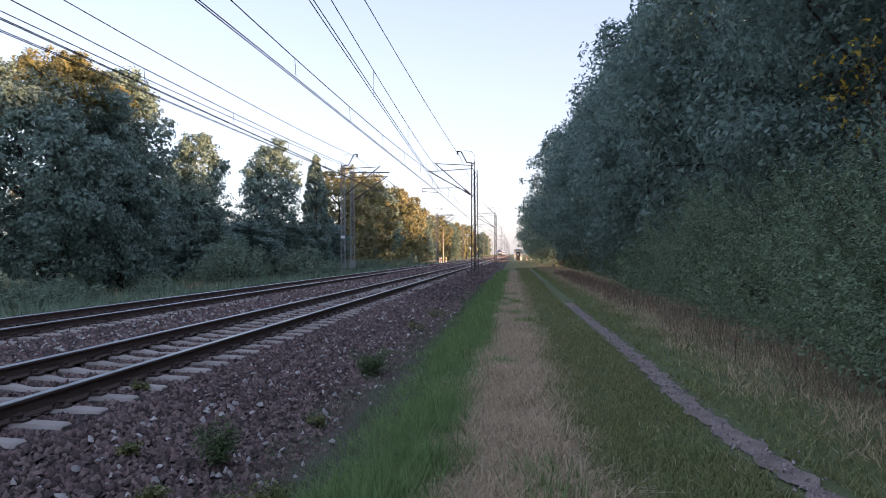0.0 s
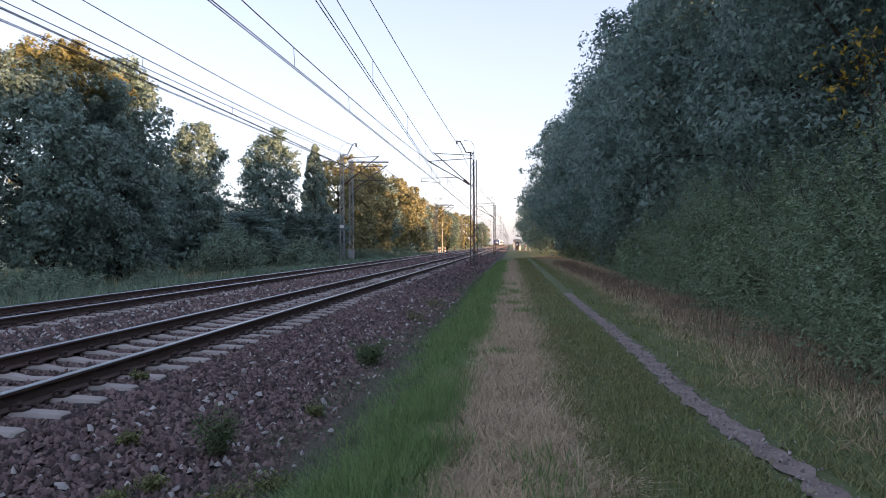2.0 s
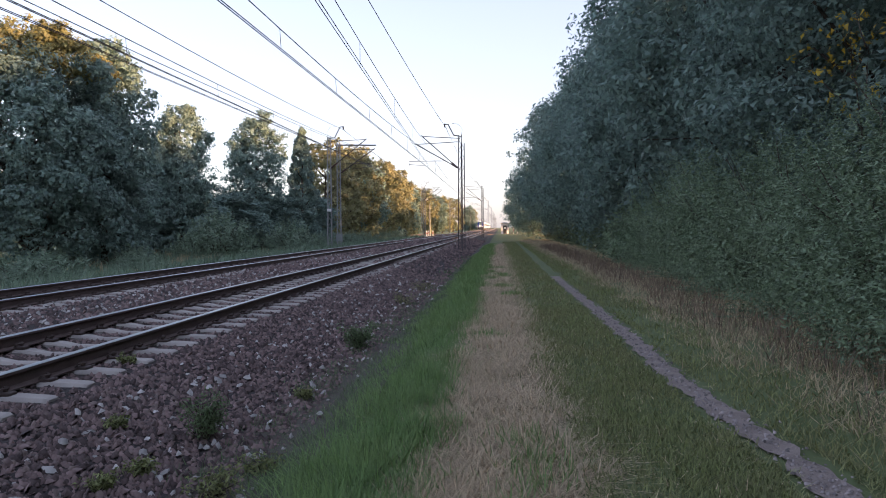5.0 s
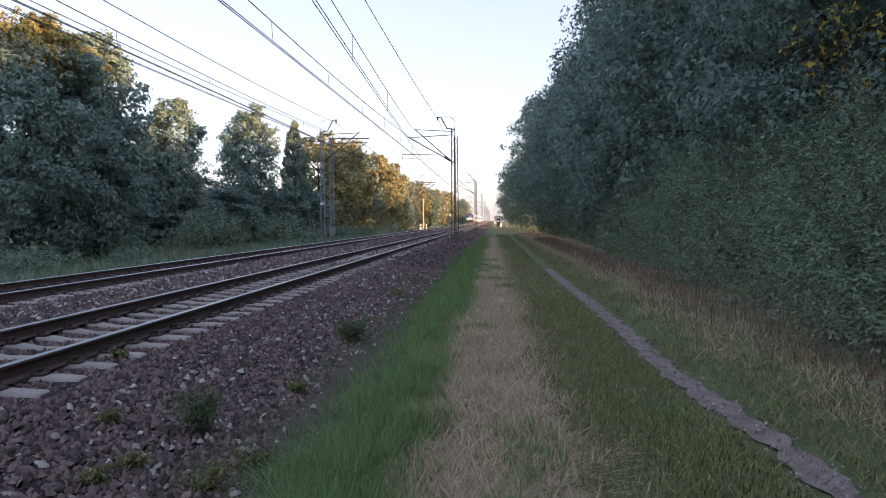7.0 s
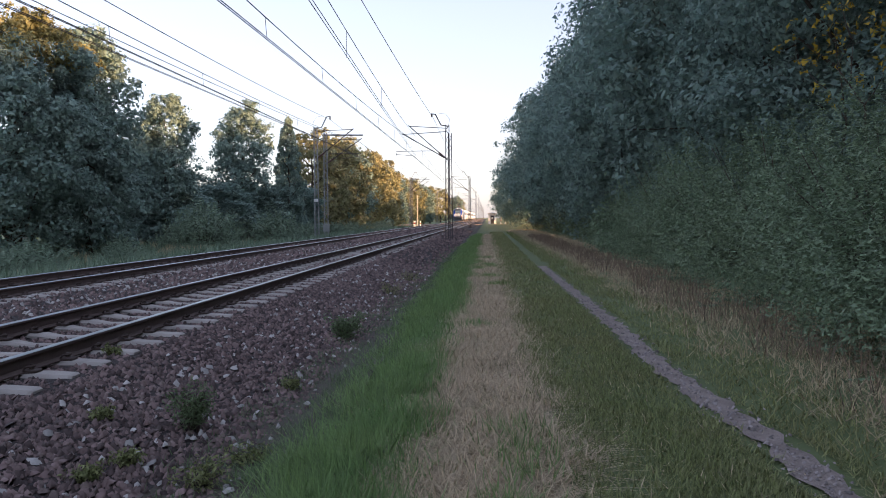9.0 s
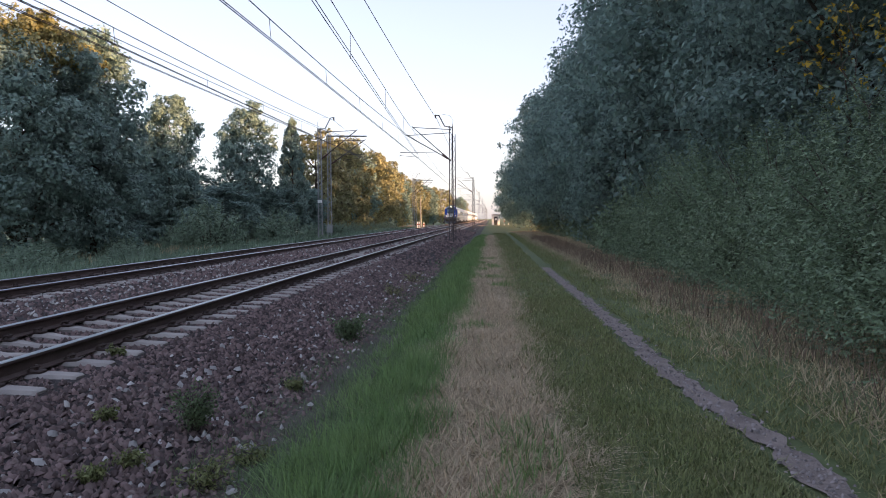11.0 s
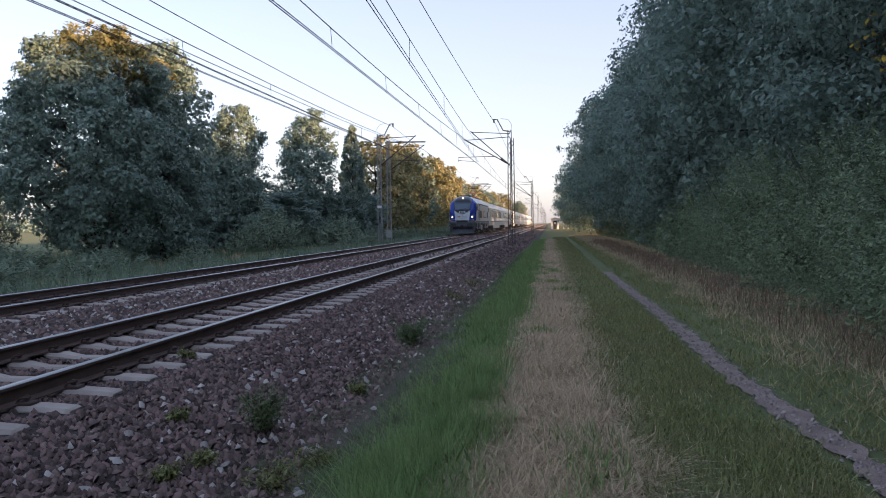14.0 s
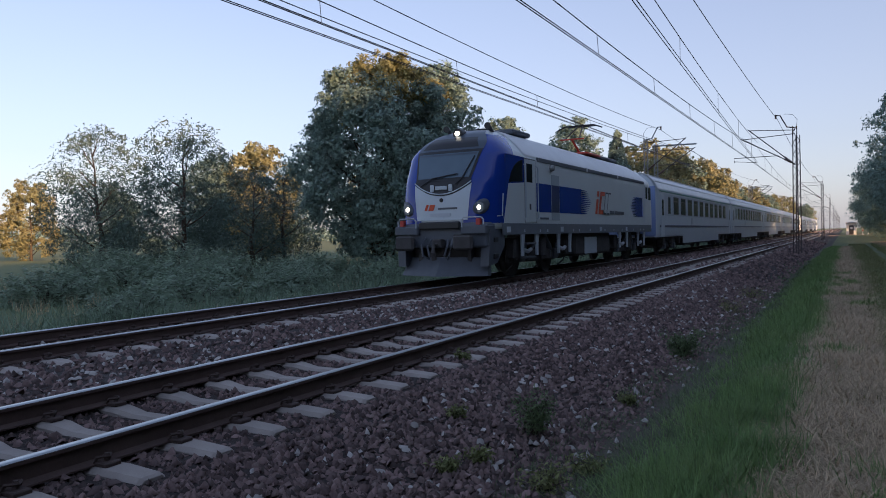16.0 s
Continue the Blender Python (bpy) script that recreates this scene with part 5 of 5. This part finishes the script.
            return part(name, Shape().add([(X + s * 0.008, y0 + k * (z0 - 1.93), z0), (X + s * 0.008, y1 + k * (z0 - 1.93), z0), (X + s * 0.008, y1 + k * (z1 - 1.93), z1), (X + s * 0.008, y0 + k * (z1 - 1.93), z1)], [(0, 1, 2, 3)]), m, lo, label)

        slant("mark", 9.0, 9.26, 1.93, 2.48, M_ORANGE, "slanting orange-red mark on the side")
        slant("mark", 9.0, 9.26, 2.58, 2.78, M_ORANGE)
        slant("mark", 9.40, 9.64, 1.93, 2.78, M_ORANGE)
        slant("mark", 9.64, 10.0, 2.62, 2.78, M_ORANGE)
        slant("mark", 9.64, 10.0, 1.93, 2.09, M_ORANGE)
        for y0 in (10.05, 10.45):
            slant("mark_outline", y0, y0 + 0.06, 1.93, 2.78, M_FRAME, "thin dark outline mark")
            slant("mark_outline", y0, y0 + 0.34, 1.93, 1.99, M_FRAME)
            slant("mark_outline", y0, y0 + 0.34, 2.72, 2.78, M_FRAME)
        for y0, y1 in ((10.95, 11.5), (11.62, 13.0)):
            panel("wordmark", y0, y1, 1.96, 2.08, M_FRAME, "dark lettering bar", 0.009)
        panel("small_number", 3.5, 4.2, 1.68, 1.74, M_FRAME, "small dark number bar", 0.007)
        panel("sill_band", 0.72, LOCO - 0.9, 1.24, 1.55, M_SILL, "slate-grey sill", 0.014)
        rd = panel("cab_door", LOCO - 2.1, LOCO - 1.4, 1.58, 3.40, M_GREY, "", 0.012)
        panel("door_window", LOCO - 1.95, LOCO - 1.6, 2.74, 3.28, M_PANE, "", 0.018, rd)
        panel("side_window", LOCO - 1.35, LOCO - 0.95, 2.72, 3.30, M_PANE, "", 0.014)
        panel("rain_gutter", 3.3, LOCO - 2.2, 3.40, 3.52, M_FRAME, "dark louvre strip under the roof", 0.02)
        for yy in (8.0, 12.0):
            panel("gutter_clamp", yy, yy + 0.15, 3.38, 3.55, M_ROOF, "", 0.024)
        part("marker_lamp", Shape().tube([(X, 4.45, 3.28), (X + s * 0.12, 4.45, 3.28)], [0.12, 0.08], 12), M_STEEL, lo)
        for i in range(16):
            y0 = 0.95 + i * 1.02 + 0.2 * (i % 3)
            part("sill_plate", Shape().box(X + s * 0.012, X + s * 0.02, y0, y0 + (0.26 if i % 4 == 0 else 0.08), 1.30, 1.46 if i % 4 == 0 else 1.38), M_CWHITE if i % 3 == 0 else M_CGREY, lo)
        for yc in (4.2, LOCO - 4.2):
            for k in (-2.05, -0.95, 0.95, 2.05):
                part("hanger", Shape().loft([[(X - s * q, yc + k - 0.10, 1.24), (X - s * q, yc + k + 0.16, 1.24), (X - s * q, yc + k + 0.10, 0.95), (X - s * q, yc + k + 0.09, 0.62), (X - s * q, yc + k - 0.06, 0.62)] for q in (0.02, 0.07)]), M_CGREY, lo, "pale grey hanger strap")
            for k in (-1.5, 1.5):
                part("spring_pad", Shape().tube([(X - s * 0.12, yc + k - 0.28, 0.80), (X - s * 0.10, yc + k, 0.74), (X - s * 0.12, yc + k + 0.28, 0.80)], 0.06, 7), M_CGREY, lo, "pale curved damper")
        for yy in (2.75, 3.0):
            part("step", Shape().box(X - 0.2, X + 0.03, 2.35, 3.05, 0.55 if yy < 2.9 else 0.95, 0.60 if yy < 2.9 else 1.0), M_FRAME, lo)
    bogie(lo, 4.2, 0.58, 2.8, "dark dusty bogie")
    bogie(lo, LOCO - 4.2, 0.58, 2.8, "dark dusty bogie")
    part("equipment_box", Shape().box(-1.3, 1.3, 7.2, 11.5, 0.45, 1.28, 0.08), M_UNDER, lo)
    part("tank_plate", Shape().box(1.3, 1.34, 8.2, 9.6, 0.5, 1.1, 0.01), M_CGREY, lo)
    part("roof_gear", Shape().box(-0.6, 0.6, 3.6, 5.0, 4.34, 4.50, 0.04), M_FRAME, lo)
    part("roof_gear", Shape().box(-0.5, 0.5, 12, 15.6, 4.36, 4.50, 0.04), M_FRAME, lo)
    pt = part("pantograph", Shape().tube([(0, 12.2, 4.36), (0, 10.9, 4.98)], 0.05, 6).tube([(-0.5, 10.9, 4.98), (0.5, 10.9, 4.98)], 0.03, 6).box(-0.6, 0.6, 11.0, 12.8, 4.38, 4.46, 0.02), M_RED, lo, "raised red pantograph arm")
    part("upper_arm", Shape().tube([(-0.3, 10.9, 4.98), (-0.1, 12.0, 5.62)], 0.03, 6).tube([(0.3, 10.9, 4.98), (0.1, 12.0, 5.62)], 0.03, 6), M_BLACK, pt)
    part("collector_head", Shape().tube([(-0.95, 11.9, 5.5), (-0.6, 11.9, 5.64), (0.6, 11.9, 5.64), (0.95, 11.9, 5.5)], 0.03, 6).tube([(-0.6, 12.2, 5.64), (0.6, 12.2, 5.64)], 0.03, 6), M_BLACK, pt)
    return lo


COACH = 26.4


def coach(first=True):
    co = thing("passenger_coach", "pale grey passenger coach with dark windows and a blue stripe", "railway coach", group="coaches of the train")
    prof = [(-1.36, 0.95), (-1.41, 1.2), (-1.42, 3.05), (-1.38, 3.36), (-1.22, 3.72), (-0.9, 4.03), (-0.45, 4.2), (0.0, 4.26), (0.45, 4.2), (0.9, 4.03), (1.22, 3.72), (1.38, 3.36), (1.42, 3.05), (1.41, 1.2), (1.36, 0.95)]
    part("body_shell", Shape().loft([[(x * k, y, z) for x, z in prof] for y, k in ((0, 0.93), (0.15, 0.98), (0.5, 1), (COACH - 0.5, 1), (COACH - 0.15, 0.98), (COACH, 0.93))]), M_CWHITE, co, "pale grey-white coach body")
    top = [p for p in prof if p[1] > 3.2]
    part("roof", Shape().grid([[(x * 1.012, y, z + 0.015) for x, z in top] for y in (0.05, COACH - 0.05)]), M_ROOF, co, "ribbed silver roof", True)
    ribs = Shape()
    for x, z in top[1:-1]:
        ribs.box(x - 0.02, x + 0.02, 0.3, COACH - 0.3, z + 0.0, z + 0.05)
    part("roof_rib", ribs, M_ROOF, co)
    part("end_wall", Shape().box(-1.3, 1.3, -0.04, 0.02, 1.0, 3.5, 0.02), M_END, co, "blue coach end")
    part("gangway", Shape().box(-0.55, 0.55, -0.32, -0.02, 1.1, 3.4, 0.06), M_BLACK, co)
    for s in (-1, 1):
        X = s * 1.422
        def panel(name, y0, y1, z0, z1, m, label="", d=0.008, par=None):
            return part(name, Shape().box(X - d, X + d, y0, y1, z0, z1, 0.003), m, par or co, label)
        panel("lower_band", 0.4, COACH - 0.4, 1.0, 1.40, M_CGREY, "grey lower side", 0.005)
        panel("stripe", 0.4, COACH - 0.4, 1.44, 1.56, M_NAVY, "dark blue stripe", 0.006)
        panel("window_band", 1.2, COACH - 1.2, 2.05, 3.16, M_CGREY, "grey window band", 0.004)
        panel("roof_stripe", 0.4, COACH - 0.4, 3.24, 3.30, M_GREEN, "thin green stripe under the roof", 0.006)
        for yd in (0.65, COACH - 1.45):
            d = panel("door", yd, yd + 0.8, 0.95, 3.12, M_CWHITE, "coach door", 0.012)
            panel("door_window", yd + 0.22, yd + 0.58, 2.05, 2.85, M_PANE, "", 0.018, d)
        wt = panel("window", 2.35, 2.95, 2.15, 3.05, M_BLACK, "", 0.010)
        panel("pane", 2.40, 2.90, 2.2, 3.0, M_PANE, "", 0.014, wt)
        for i in range(10):
            y0 = 3.75 + i * 2.02
            w = panel("window", y0, y0 + 1.34, 2.12, 3.08, M_BLACK, "", 0.010)
            panel("pane", y0 + 0.05, y0 + 1.29, 2.17, 2.82, M_PANE, "", 0.014, w)
            panel("vent_pane", y0 + 0.05, y0 + 1.29, 2.86, 3.03, M_PANE, "", 0.014, w)
        panel("notice", 8.9, 9.5, 1.62, 2.0, M_CGREY, "grey notice panel", 0.009)
        panel("skirt", 6.2, 19.5, 0.55, 1.02, M_CGREY, "grey equipment skirt", 0.012)
    part("underframe", Shape().box(-1.25, 1.25, 0.1, COACH - 0.1, 0.85, 1.0), M_UNDER, co)
    part("equipment_box", Shape().box(-1.2, 1.2, 8.0, 11.5, 0.4, 0.88, 0.05).box(-1.2, 1.2, 13.0, 17.5, 0.45, 0.88, 0.05), M_UNDER, co)
    bogie(co, 3.8, 0.46, 2.5, "")
    bogie(co, COACH - 3.8, 0.46, 2.5, "")
    return co


lo = locomotive()
co0 = coach()
train = [(lo, 0.0)]
for i in range(9):
    c = co0 if i == 0 else copy_thing(co0, pose(0, 0, 0))
    train.append((c, LOCO + 0.9 + i * (COACH + 0.55)))

TRAIN_T = [0.0, 4.0, 8.0, 12.0, 14.0, 16.0]


def front_y(t):
    """Where the locomotive's nose stands along the track: it nears at an even pace."""
    return 17.1 + 31.3 * (16.0 - t)


def motions():
    for ob, back in train:
        walk(ob, [(t, pose(X_F, front_y(t) + back, RAIL_F)) for t in TRAIN_T])


motions()
